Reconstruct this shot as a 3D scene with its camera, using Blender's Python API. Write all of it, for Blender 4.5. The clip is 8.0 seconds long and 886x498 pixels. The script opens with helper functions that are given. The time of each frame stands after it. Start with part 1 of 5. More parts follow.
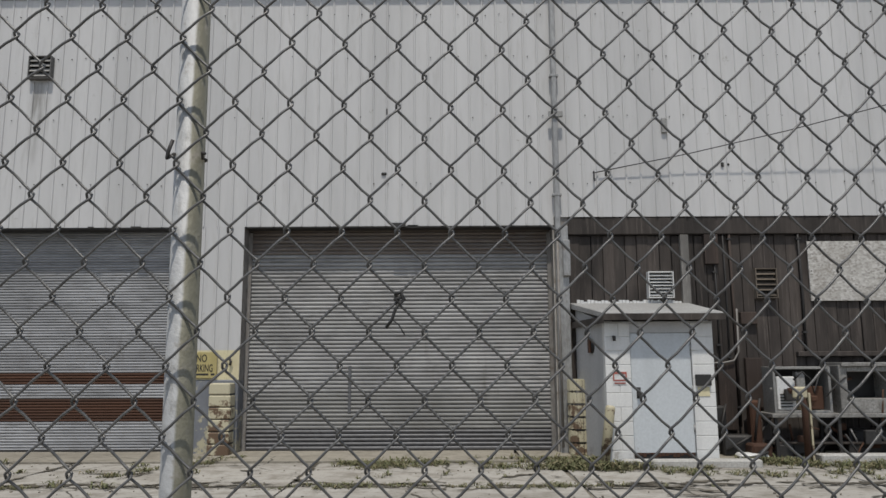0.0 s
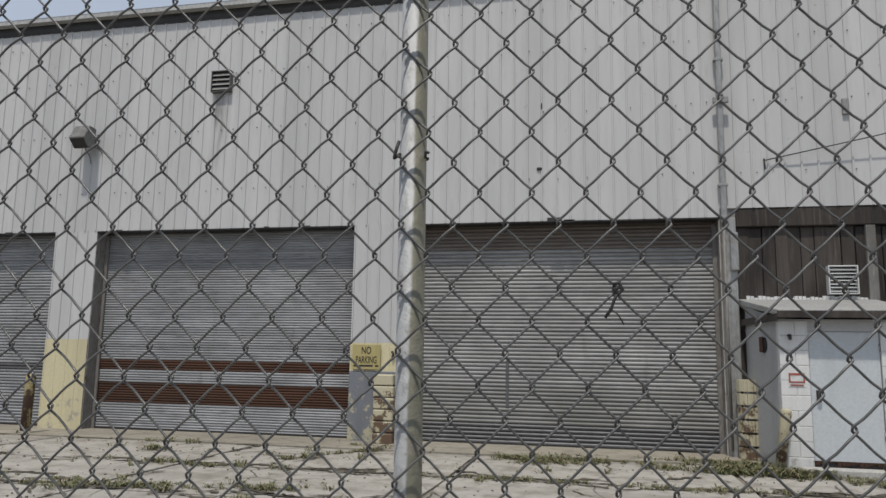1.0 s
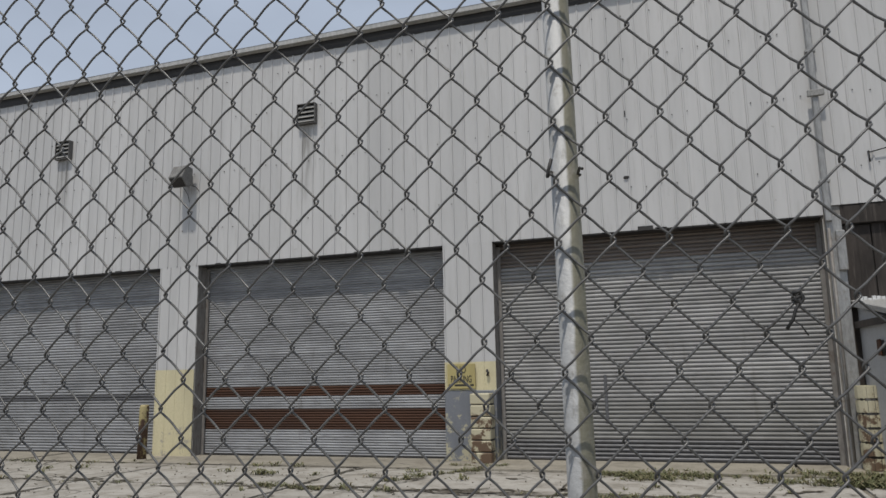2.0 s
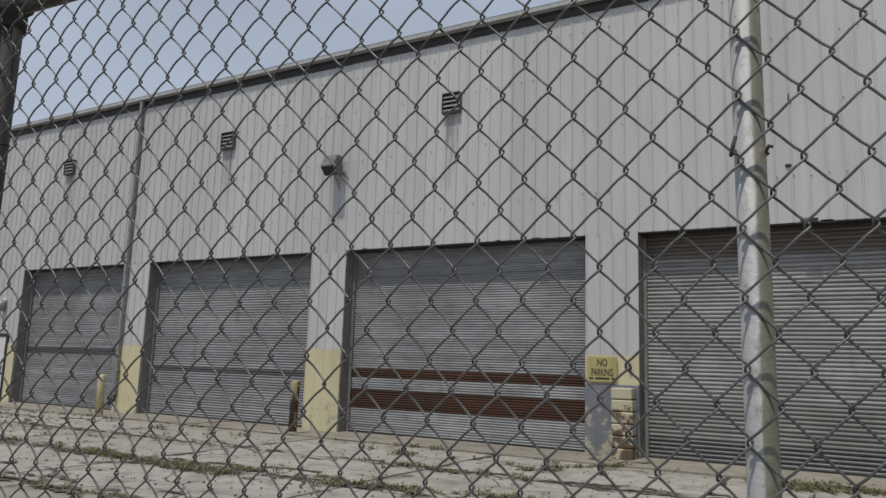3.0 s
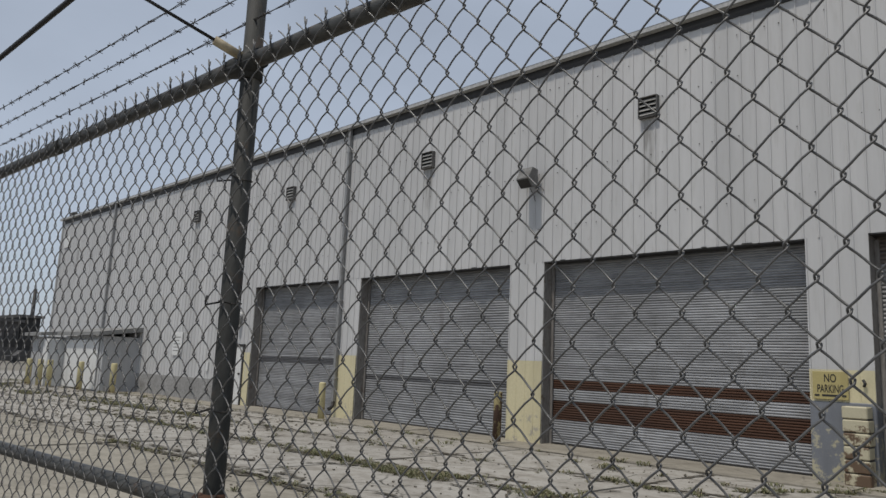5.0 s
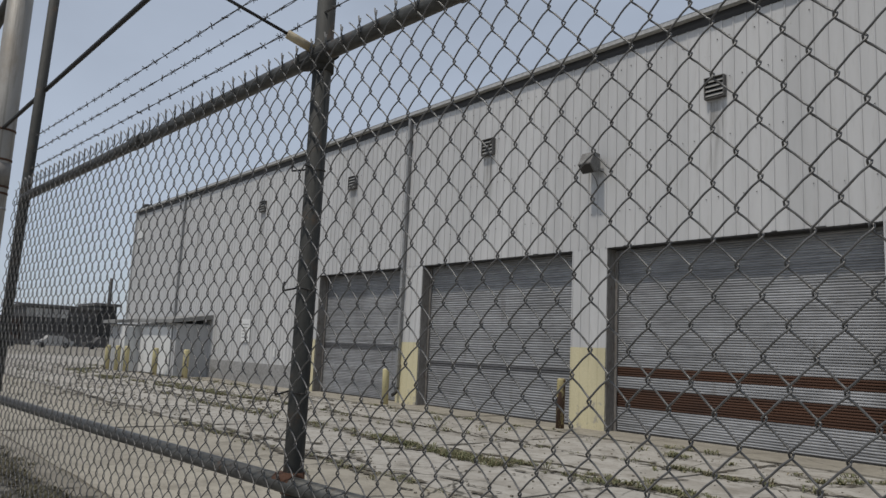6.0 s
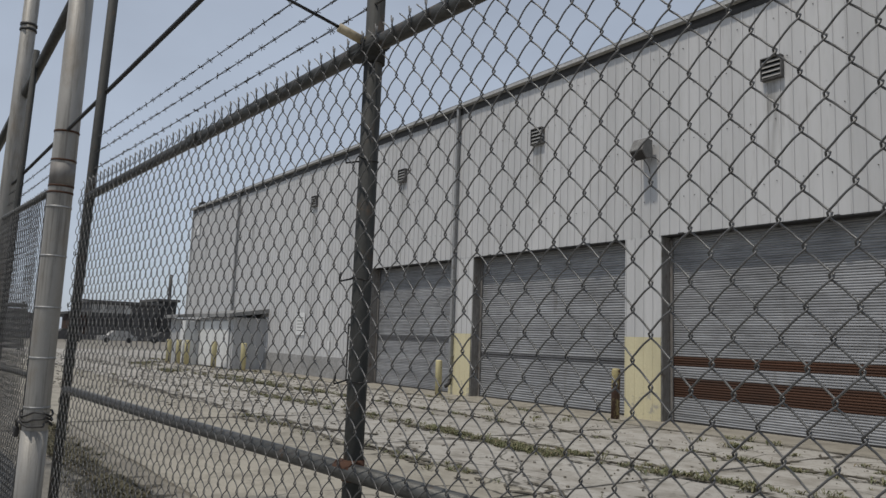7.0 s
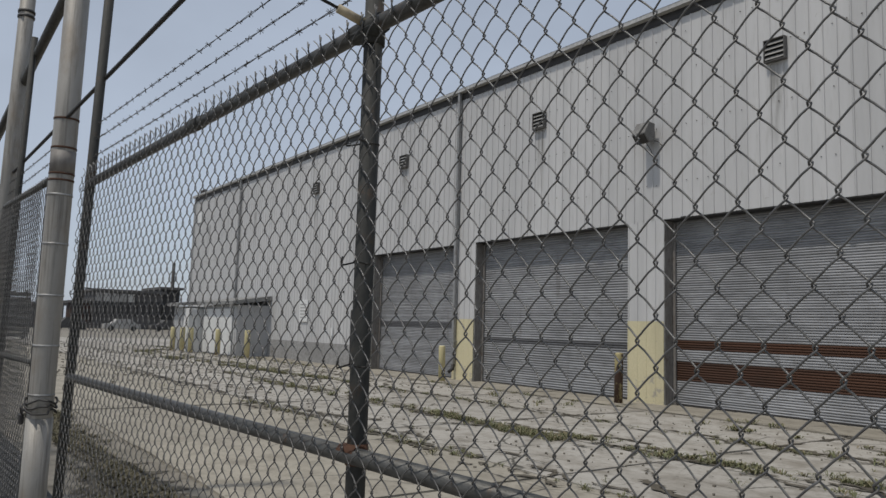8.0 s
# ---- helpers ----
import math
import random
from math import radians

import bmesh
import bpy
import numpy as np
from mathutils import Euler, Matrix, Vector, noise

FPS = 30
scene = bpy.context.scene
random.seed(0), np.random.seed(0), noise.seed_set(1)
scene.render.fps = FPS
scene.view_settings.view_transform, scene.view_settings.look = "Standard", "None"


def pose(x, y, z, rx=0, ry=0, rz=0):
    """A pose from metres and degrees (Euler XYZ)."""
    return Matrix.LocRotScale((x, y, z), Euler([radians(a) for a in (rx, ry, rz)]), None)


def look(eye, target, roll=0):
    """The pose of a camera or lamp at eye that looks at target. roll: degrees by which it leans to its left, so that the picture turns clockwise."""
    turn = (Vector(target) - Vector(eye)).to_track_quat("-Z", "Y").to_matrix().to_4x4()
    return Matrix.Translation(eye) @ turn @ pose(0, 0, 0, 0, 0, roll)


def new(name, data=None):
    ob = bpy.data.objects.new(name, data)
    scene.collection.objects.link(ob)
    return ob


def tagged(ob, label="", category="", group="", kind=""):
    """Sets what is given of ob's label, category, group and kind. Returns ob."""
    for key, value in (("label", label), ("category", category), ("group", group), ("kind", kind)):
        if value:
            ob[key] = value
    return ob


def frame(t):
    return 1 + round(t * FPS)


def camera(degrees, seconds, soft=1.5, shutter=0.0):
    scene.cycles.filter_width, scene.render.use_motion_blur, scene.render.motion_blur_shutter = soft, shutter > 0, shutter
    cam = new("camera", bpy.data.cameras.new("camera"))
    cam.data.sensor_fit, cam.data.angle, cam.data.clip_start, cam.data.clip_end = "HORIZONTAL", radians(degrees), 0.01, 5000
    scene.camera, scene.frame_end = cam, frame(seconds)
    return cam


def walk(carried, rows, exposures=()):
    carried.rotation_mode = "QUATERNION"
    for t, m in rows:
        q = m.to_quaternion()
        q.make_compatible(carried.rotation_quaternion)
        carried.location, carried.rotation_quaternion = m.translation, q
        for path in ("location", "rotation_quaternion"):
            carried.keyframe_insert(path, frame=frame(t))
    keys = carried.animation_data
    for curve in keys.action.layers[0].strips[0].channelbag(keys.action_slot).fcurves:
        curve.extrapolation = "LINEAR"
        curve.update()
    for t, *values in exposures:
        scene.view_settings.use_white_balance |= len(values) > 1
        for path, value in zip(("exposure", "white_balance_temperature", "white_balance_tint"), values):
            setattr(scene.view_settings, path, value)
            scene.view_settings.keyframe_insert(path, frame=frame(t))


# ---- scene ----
cam = camera(62.2, 8.0)
PATH = [
    (0, (0.3234, 0.2642, 1.4270), (0.3111, 2.2402, 1.7355), -0.24),
    (0.5, (0.2818, 0.2513, 1.4255), (0.0526, 2.2121, 1.7456), 0.90),
    (1, (0.2467, 0.2297, 1.4175), (-0.1732, 2.1628, 1.7118), 0.96),
    (1.5, (0.1976, 0.2082, 1.4250), (-0.3080, 2.1137, 1.7620), -1.11),
    (3, (0.1124, 0.2294, 1.4204), (-0.8693, 1.9439, 1.7309), 1.75),
    (3.5, (0.1205, 0.2242, 1.4260), (-1.0014, 1.8422, 1.7774), 2.18),
    (4, (0.1270, 0.2200, 1.4252), (-1.1110, 1.7548, 1.7596), 1.87),
    (4.5, (0.1325, 0.2028, 1.4222), (-1.2036, 1.6541, 1.7519), 2.16),
    (6, (0.1337, 0.1554, 1.4116), (-1.3831, 1.4286, 1.6916), 2.63),
    (6.5, (0.1314, 0.1390, 1.4049), (-1.4509, 1.3344, 1.6648), 2.45),
    (7, (0.1282, 0.1478, 1.4038), (-1.4751, 1.3165, 1.6558), 2.11),
    (7.5, (0.1228, 0.1513, 1.4015), (-1.4908, 1.3081, 1.6425), 2.03),
    (8, (0.1170, 0.1566, 1.3980), (-1.4932, 1.3240, 1.6122), 1.68),
]
EXPOSURES = [(0.0, -0.38), (1.5, -0.42), (3.0, -0.59), (4.5, -0.64), (8.0, -0.62)]
walk(cam, [(t, look(eye, target, roll)) for t, eye, target, roll in PATH], EXPOSURES)

# ---- world, sun ----
world = bpy.data.worlds.new("hazy_sky")
scene.world = world
world.use_nodes = True
wn = world.node_tree
sky = wn.nodes.new("ShaderNodeTexSky")
sky.sky_type = "NISHITA"
sky.sun_disc = False
SUN_EL, SUN_AZ = 66.0, 184.0   # degrees; azimuth clockwise from +y
sky.sun_elevation, sky.sun_rotation = radians(SUN_EL), radians(SUN_AZ)
sky.air_density, sky.dust_density, sky.ozone_density = 1.0, 1.0, 1.0
haze = wn.nodes.new("ShaderNodeHueSaturation")   # thin high haze pales the blue
haze.inputs["Saturation"].default_value, haze.inputs["Value"].default_value = 0.50, 1.0
wn.links.new(sky.outputs[0], haze.inputs["Color"])
veil = wn.nodes.new("ShaderNodeMix")
veil.data_type = "RGBA"
veil.inputs[0].default_value, veil.inputs[7].default_value = 0.6, (4.75, 5.5, 6.75, 1)
wn.links.new(haze.outputs[0], veil.inputs[6])
high = wn.nodes.new("ShaderNodeMapping")   # soft uneven thickness of the haze all over the sky
high.inputs["Scale"].default_value = (1.0, 1.6, 3.2)
wn.links.new(wn.nodes.new("ShaderNodeTexCoord").outputs["Generated"], high.inputs["Vector"])
cirrus = wn.nodes.new("ShaderNodeTexNoise")
cirrus.inputs["Scale"].default_value, cirrus.inputs["Detail"].default_value = 2.4, 6.0
wn.links.new(high.outputs[0], cirrus.inputs["Vector"])
thick = wn.nodes.new("ShaderNodeMapRange")
thick.inputs["From Min"].default_value, thick.inputs["From Max"].default_value = 0.3, 0.7
thick.inputs["To Min"].default_value, thick.inputs["To Max"].default_value = 0.45, 0.75
wn.links.new(cirrus.outputs["Fac"], thick.inputs["Value"])
wn.links.new(thick.outputs[0], veil.inputs[0])
wn.links.new(veil.outputs[2], wn.nodes["Background"].inputs[0])
wn.nodes["Background"].inputs[1].default_value = 0.15
sun_dir = Vector((math.sin(radians(SUN_AZ)) * math.cos(radians(SUN_EL)), math.cos(radians(SUN_AZ)) * math.cos(radians(SUN_EL)), math.sin(radians(SUN_EL))))
sun = new("sun", bpy.data.lights.new("sun", "SUN"))
sun.data.energy, sun.data.angle, sun.data.color = 3.7, radians(2.0), (1.0, 0.94, 0.85)
sun.matrix_world = look(sun_dir * 60, (0, 0, 0))


# ---- materials ----
class Mat:
    """A small node builder round one Principled shader."""

    def __init__(self, name, rough=0.6, metal=0.0):
        self.m = bpy.data.materials.new(name)
        self.m.use_nodes = True
        self.t = self.m.node_tree
        self.p = self.t.nodes["Principled BSDF"]
        self.p.inputs["Roughness"].default_value = rough
        self.p.inputs["Metallic"].default_value = metal
        self.co = self.t.nodes.new("ShaderNodeTexCoord").outputs["Object"]
        self.pos = self.t.nodes.new("ShaderNodeNewGeometry").outputs["Position"]

    def node(self, kind, **inputs):
        n = self.t.nodes.new(kind)
        for k, v in inputs.items():
            key = int(k[1:]) if k[0] == "i" and k[1:].isdigit() else k.replace("_", " ")
            if hasattr(v, "is_output"):
                self.t.links.new(v, n.inputs[key])
            else:
                n.inputs[key].default_value = v
        return n

    def scaled(self, vec, s):
        return self.node("ShaderNodeMapping", Vector=vec, Scale=s).outputs[0]

    def noise(self, scale, detail=4.0, rough=0.55, vec=None, stretch=None):
        v = self.pos if vec is None else vec
        if stretch:
            v = self.scaled(v, stretch)
        return self.node("ShaderNodeTexNoise", Vector=v, Scale=scale, Detail=detail, Roughness=rough).outputs["Fac"]

    def ramp(self, fac, *stops):
        n = self.node("ShaderNodeValToRGB", Fac=fac)
        e = n.color_ramp.elements
        while len(e) < len(stops):
            e.new(0.5)
        for el, (at, c) in zip(e, stops):
            el.position = at
            el.color = (*c, 1) if len(c) == 3 else c
        return n.outputs[0]

    def step(self, fac, lo, hi):
        return self.node("ShaderNodeMapRange", Value=fac, From_Min=lo, From_Max=hi).outputs[0]

    def math(self, op, a, b=0.0):
        n = self.node("ShaderNodeMath", i0=a, i1=b)
        n.operation = op
        return n.outputs[0]

    def mix(self, fac, a, b, mode="MIX"):
        n = self.t.nodes.new("ShaderNodeMix")
        n.data_type, n.blend_type = "RGBA", mode
        for i, v in ((0, fac), (6, a), (7, b)):
            if hasattr(v, "is_output"):
                self.t.links.new(v, n.inputs[i])
            else:
                n.inputs[i].default_value = v if i == 0 else (*v, 1)
        return n.outputs[2]

    def rand(self):
        return self.node("ShaderNodeObjectInfo").outputs["Random"]

    def out(self, color, bump=None, height=0.1, dist=0.01, rough=None):
        if hasattr(color, "is_output"):
            self.t.links.new(color, self.p.inputs["Base Color"])
        else:
            self.p.inputs["Base Color"].default_value = (*color, 1)
        if bump is not None:
            b = self.node("ShaderNodeBump", Height=bump, Strength=height, Distance=dist)
            self.t.links.new(b.outputs[0], self.p.inputs["Normal"])
        if rough is not None:
            self.t.links.new(rough, self.p.inputs["Roughness"])
        return self.m


def varied(name, a, b, rough=0.6, metal=0.0, scale=3.0, fine=40.0, bump=0.15, spread=0.12, stretch=None, dirt=None):
    """Two tones at two scales, a little difference between pieces, and dirt patches."""
    k = Mat(name, rough, metal)
    n1, n2 = k.noise(scale, 5, 0.6, stretch=stretch), k.noise(fine, 3, 0.6, stretch=stretch)
    c = k.mix(k.step(n1, 0.3, 0.7), a, b)
    c = k.mix(k.step(n2, 0.35, 0.75), c, tuple(x * 0.72 for x in b))
    if dirt:
        c = k.mix(k.step(k.noise(scale * 2.3, 6, 0.7), 0.56, 0.72), c, dirt)
    v = k.node("ShaderNodeMapRange", Value=k.rand(), To_Min=1 - spread, To_Max=1 + spread).outputs[0]
    hsv = k.node("ShaderNodeHueSaturation", Color=c, Value=v)
    return k.out(hsv.outputs[0], n2, bump)


def siding_material():
    k = Mat("siding_paint", 0.55)
    streak = k.noise(2.2, 6, 0.65, stretch=(1.0, 1.0, 0.09))
    fine = k.noise(14, 5, 0.6, stretch=(1.0, 1.0, 0.12))
    c = k.mix(k.step(streak, 0.35, 0.68), (0.515, 0.511, 0.506), (0.436, 0.434, 0.43))
    c = k.mix(k.step(fine, 0.55, 0.78), c, (0.415, 0.409, 0.397))
    spots = k.noise(5.5, 8, 0.7)
    c = k.mix(k.step(spots, 0.66, 0.74), c, (0.266, 0.252, 0.229))
    v = k.node("ShaderNodeMapRange", Value=k.rand(), To_Min=0.95, To_Max=1.04).outputs[0]
    c = k.node("ShaderNodeHueSaturation", Color=c, Value=v).outputs[0]
    # run-off stains below the louvred vents, one to a bay
    xyz = k.node("ShaderNodeSeparateXYZ", Vector=k.pos)
    x = k.math("MODULO", k.math("ADD", xyz.outputs[0], 61.0 + 6.740 + 3.05), 6.1)
    near = k.step(k.math("ABSOLUTE", k.math("SUBTRACT", x, 3.05)), 0.2, 0.1)
    below = k.math("MULTIPLY", k.step(xyz.outputs[2], 6.34, 6.28), k.step(xyz.outputs[2], 4.7, 6.0))
    stain = k.math("MULTIPLY", k.math("MULTIPLY", near, below), k.math("MULTIPLY", k.step(fine, 0.3, 0.6), k.step(xyz.outputs[0], -4.0, -5.0)))
    c = k.mix(k.math("MULTIPLY", stain, 0.75), c, (0.185, 0.178, 0.163))
    return k.out(c, fine, 0.06)


def door_material(name, a, b):
    k = Mat(name, 0.6, 0.1)
    big = k.noise(0.9, 5, 0.6, stretch=(1.0, 1.0, 1.6))
    fine = k.noise(20, 4, 0.6, stretch=(0.15, 1.0, 1.0))
    c = k.mix(k.step(big, 0.35, 0.66), a, b)
    c = k.mix(k.step(fine, 0.5, 0.8), c, (0.148, 0.148, 0.148))
    drip = k.noise(3.0, 7, 0.7, stretch=(1.0, 1.0, 0.12))
    c = k.mix(k.step(drip, 0.6, 0.78), c, (0.133, 0.122, 0.111))
    v = k.node("ShaderNodeMapRange", Value=k.rand(), To_Min=0.86, To_Max=1.12).outputs[0]
    c = k.node("ShaderNodeHueSaturation", Color=c, Value=v).outputs[0]
    return k.out(c, fine, 0.08, rough=k.step(big, -1.2, 1.4))


def worn_paint(name, paint, under, lo=0.57, hi=0.62, scale=4.0, rough=0.6, low_wear=True):
    """Old paint that has flaked off in patches, more so near the foot of the thing."""
    k = Mat(name, rough)
    n = k.noise(scale, 8, 0.72)
    fine = k.noise(scale * 9, 5, 0.6)
    if low_wear:
        z = k.node("ShaderNodeSeparateXYZ", Vector=k.pos).outputs[2]
        n = k.math("ADD", n, k.node("ShaderNodeMapRange", Value=z, From_Min=0.0, From_Max=0.9, To_Min=0.10, To_Max=-0.04).outputs[0])
    c = k.mix(k.step(fine, 0.3, 0.8), paint, tuple(x * 0.82 for x in paint))
    c = k.mix(k.step(k.noise(scale * 0.6, 5, 0.6, stretch=(1, 1, 0.2)), 0.5, 0.75), c, tuple(x * 0.75 for x in paint))
    c = k.mix(k.step(n, lo, hi), c, under)
    return k.out(c, n, 0.2)


def concrete_material(name, a, b, dark, cracks=True, joint=None):
    k = Mat(name, 0.9)
    big, mid, fine = k.noise(0.35, 6, 0.62), k.noise(2.4, 7, 0.65), k.noise(60, 3, 0.6)
    c = k.mix(k.step(big, 0.35, 0.65), a, b)
    c = k.mix(k.math("MULTIPLY", k.step(mid, 0.47, 0.66), 0.85), c, dark)
    c = k.mix(k.math("MULTIPLY", k.step(k.noise(9.0, 6, 0.7), 0.54, 0.66), 0.6), c, tuple(x * 0.8 for x in dark))
    c = k.mix(k.math("MULTIPLY", k.step(fine, 0.5, 0.8), 0.5), c, tuple(x * 0.6 for x in b))
    tracks = k.noise(1.1, 5, 0.6, stretch=(0.12, 1.0, 1.0))
    c = k.mix(k.math("MULTIPLY", k.step(tracks, 0.52, 0.7), 0.55), c, dark)
    v = k.node("ShaderNodeMapRange", Value=k.rand(), To_Min=0.93, To_Max=1.07).outputs[0]
    c = k.node("ShaderNodeHueSaturation", Color=c, Value=v).outputs[0]
    h = k.math("ADD", k.math("MULTIPLY", mid, 0.6), k.math("MULTIPLY", fine, 0.25))
    if cracks:
        warp = k.node("ShaderNodeTexNoise", Vector=k.pos, Scale=1.6, Detail=5.0)
        at = k.mix(0.24, k.pos, warp.outputs["Color"])
        vor = k.node("ShaderNodeTexVoronoi", Vector=at, Scale=0.85)
        vor.feature = "DISTANCE_TO_EDGE"
        line = k.math("MULTIPLY", k.step(vor.outputs["Distance"], 0.011, 0.003), k.step(big, 0.45, 0.55))
        c = k.mix(line, c, (0.048, 0.044, 0.034))
        h = k.math("SUBTRACT", h, line)
    return k.out(c, h, 0.35)


def wood_material(name, a, b):
    k = Mat(name, 0.85)
    g = k.noise(9, 7, 0.7, stretch=(1.0, 1.0, 0.06))
    big = k.noise(1.2, 5, 0.6, stretch=(1, 1, 0.4))
    c = k.mix(k.step(g, 0.3, 0.7), a, b)
    c = k.mix(k.step(big, 0.45, 0.65), c, tuple(x * 0.45 for x in a))
    c = k.mix(k.math("MULTIPLY", k.step(k.noise(26, 6, 0.75, stretch=(1.0, 1.0, 0.045)), 0.54, 0.70), 0.6), c, tuple(x * 1.9 + 0.01 for x in b))
    v = k.node("ShaderNodeMapRange", Value=k.rand(), To_Min=0.75, To_Max=1.3).outputs[0]
    c = k.node("ShaderNodeHueSaturation", Color=c, Value=v).outputs[0]
    return k.out(c, g, 0.5)


def osb_material():
    k = Mat("osb_board", 0.8)
    v = k.node("ShaderNodeTexVoronoi", Vector=k.scaled(k.pos, (1.0, 1.0, 1.5)), Scale=24.0)
    c = k.ramp(v.outputs["Color"], (0.1, (0.27, 0.255, 0.235)), (0.5, (0.41, 0.395, 0.365)), (0.9, (0.53, 0.515, 0.49)))
    c = k.mix(k.step(k.noise(3, 6, 0.7), 0.5, 0.75), c, (0.237, 0.215, 0.185))
    return k.out(c, v.outputs["Distance"], 0.2)


def wire_material(name, a, b, rust, rough=0.55, metal=0.4, amount=0.62):
    k = Mat(name, rough, metal)
    n = k.noise(30, 5, 0.65)
    c = k.mix(k.step(n, 0.35, 0.7), a, b)
    c = k.mix(k.step(k.noise(7, 6, 0.7), amount, amount + 0.1), c, rust)
    return k.out(c, k.noise(180, 3), 0.1)


def leaf_material(name="weed_leaf", dry=0.0):
    k = Mat(name, 0.7)
    r = k.node("ShaderNodeNewGeometry").outputs["Random Per Island"]
    c = k.ramp(r, (0.0, (0.085, 0.10, 0.04)), (0.5, (0.135, 0.14, 0.062)), (0.8, (0.20, 0.18, 0.095)), (1.0, (0.163, 0.126, 0.074)))
    if dry:
        c = k.mix(dry, c, (0.075, 0.06, 0.035))
    return k.out(c)


SIDING = siding_material()
DOOR = door_material("door_steel", (0.325, 0.329, 0.338), (0.228, 0.231, 0.237))
DOOR_BROWN = door_material("door_brown_steel", (0.335, 0.331, 0.325), (0.23, 0.226, 0.221))
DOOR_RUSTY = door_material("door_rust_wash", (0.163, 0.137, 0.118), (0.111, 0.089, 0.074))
DOOR_DIRTY = door_material("door_splash_dirt", (0.25, 0.246, 0.236), (0.172, 0.169, 0.16))
RUST = varied("rusted_steel", (0.043, 0.022, 0.014), (0.085, 0.037, 0.019), 0.85, 0.1, 2.0, 30, 0.3, 0.2, (0.4, 1, 1))
DARKDOOR = varied("stained_steel", (0.148, 0.148, 0.155), (0.111, 0.111, 0.115), 0.5, 0.3, 2.0, 25, 0.1, 0.08, (0.4, 1, 1))
GALV = varied("galvanised_trim", (0.355, 0.355, 0.348), (0.281, 0.281, 0.277), 0.5, 0.35, 2.0, 30, 0.1, 0.06, (1, 1, 0.3), (0.185, 0.163, 0.141))
TRIM = varied("trim_paint", (0.474, 0.474, 0.466), (0.4, 0.4, 0.392), 0.55, 0.0, 1.5, 18, 0.1, 0.05, (1, 1, 0.4))
JAMB = varied("jamb_steel", (0.244, 0.233, 0.218), (0.178, 0.163, 0.148), 0.65, 0.1, 2.0, 22, 0.2, 0.1, (1, 1, 0.3), (0.104, 0.074, 0.052))
JAMBPALE = varied("jamb_lining", (0.62, 0.595, 0.54), (0.48, 0.455, 0.405), 0.65, 0.05, 2.0, 22, 0.2, 0.1, (1, 1, 0.3), (0.17, 0.13, 0.095))
RIM = varied("vent_frame", (0.15, 0.145, 0.138), (0.105, 0.10, 0.095), 0.6, 0.2, 4, 40, 0.15, 0.1)
WAINSCOT = varied("base_course_grey", (0.34, 0.336, 0.33), (0.235, 0.23, 0.222), 0.7, 0.0, 0.8, 12, 0.2, 0.05, None, (0.148, 0.141, 0.13))
KERB = varied("pale_kerb_concrete", (0.459, 0.451, 0.429), (0.37, 0.359, 0.333), 0.9, 0.0, 2.0, 40, 0.4, 0.05, None, (0.244, 0.222, 0.185))
SOIL = varied("joint_soil", (0.111, 0.096, 0.07), (0.065, 0.056, 0.041), 0.95, 0.0, 3.0, 50, 0.5, 0.1)
YELLOW = worn_paint("yellow_paint", (0.61, 0.55, 0.355), (0.355, 0.326, 0.266), 0.60, 0.66, 3.0)
SIGN_YELLOW = worn_paint("sign_yellow", (0.414, 0.348, 0.148), (0.296, 0.266, 0.163), 0.66, 0.7, 5.0, low_wear=False)
BLOCKPAINT = worn_paint("block_paint", (0.48, 0.44, 0.31), (0.111, 0.07, 0.041), 0.53, 0.585, 5.0)
RUSTCREAM = worn_paint("rusty_cream", (0.444, 0.4, 0.274), (0.082, 0.051, 0.031), 0.54, 0.59, 6.0)
GREYPANEL = worn_paint("grey_blue_paint", (0.174, 0.185, 0.207), (0.40, 0.37, 0.26), 0.54, 0.60, 4.5)
RUSTPOST = worn_paint("rusty_bollard", (0.37, 0.311, 0.148), (0.061, 0.031, 0.019), 0.46, 0.52, 6.0)
BOLLARD = worn_paint("bollard_yellow", (0.54, 0.475, 0.26), (0.118, 0.074, 0.041), 0.62, 0.66, 6.0)
YARD = concrete_material("yard_concrete", (0.37, 0.351, 0.315), (0.311, 0.292, 0.259), (0.174, 0.155, 0.126))
APRON = concrete_material("apron_concrete", (0.311, 0.285, 0.233), (0.266, 0.244, 0.2), (0.178, 0.159, 0.126))
DIRT = concrete_material("dirt", (0.185, 0.167, 0.133), (0.252, 0.229, 0.192), (0.088, 0.078, 0.058), cracks=False)
ASPHALT = concrete_material("old_asphalt", (0.062, 0.06, 0.057), (0.05, 0.049, 0.047), (0.035, 0.034, 0.032), cracks=False)
WOOD = wood_material("weathered_boards", (0.03, 0.0235, 0.02), (0.066, 0.055, 0.048))
GREYWOOD = wood_material("grey_timber", (0.148, 0.141, 0.13), (0.222, 0.211, 0.196))
TANWOOD = wood_material("tan_timber", (0.075, 0.06, 0.046), (0.126, 0.104, 0.081))
BROWN = wood_material("brown_timber", (0.031, 0.021, 0.017), (0.053, 0.037, 0.029))
WHITE = worn_paint("white_block_paint", (0.66, 0.66, 0.645), (0.34, 0.326, 0.296), 0.66, 0.72, 4.0)
SHEDGREY = worn_paint("grey_wash", (0.44, 0.44, 0.44), (0.266, 0.259, 0.252), 0.62, 0.7, 3.0)
DOORWHITE = worn_paint("door_white", (0.51, 0.54, 0.56), (0.281, 0.266, 0.244), 0.66, 0.7, 3.0)
ROOFING = varied("roll_roofing", (0.37, 0.37, 0.363), (0.281, 0.277, 0.266), 0.85, 0, 2.0, 30, 0.3, 0.05)
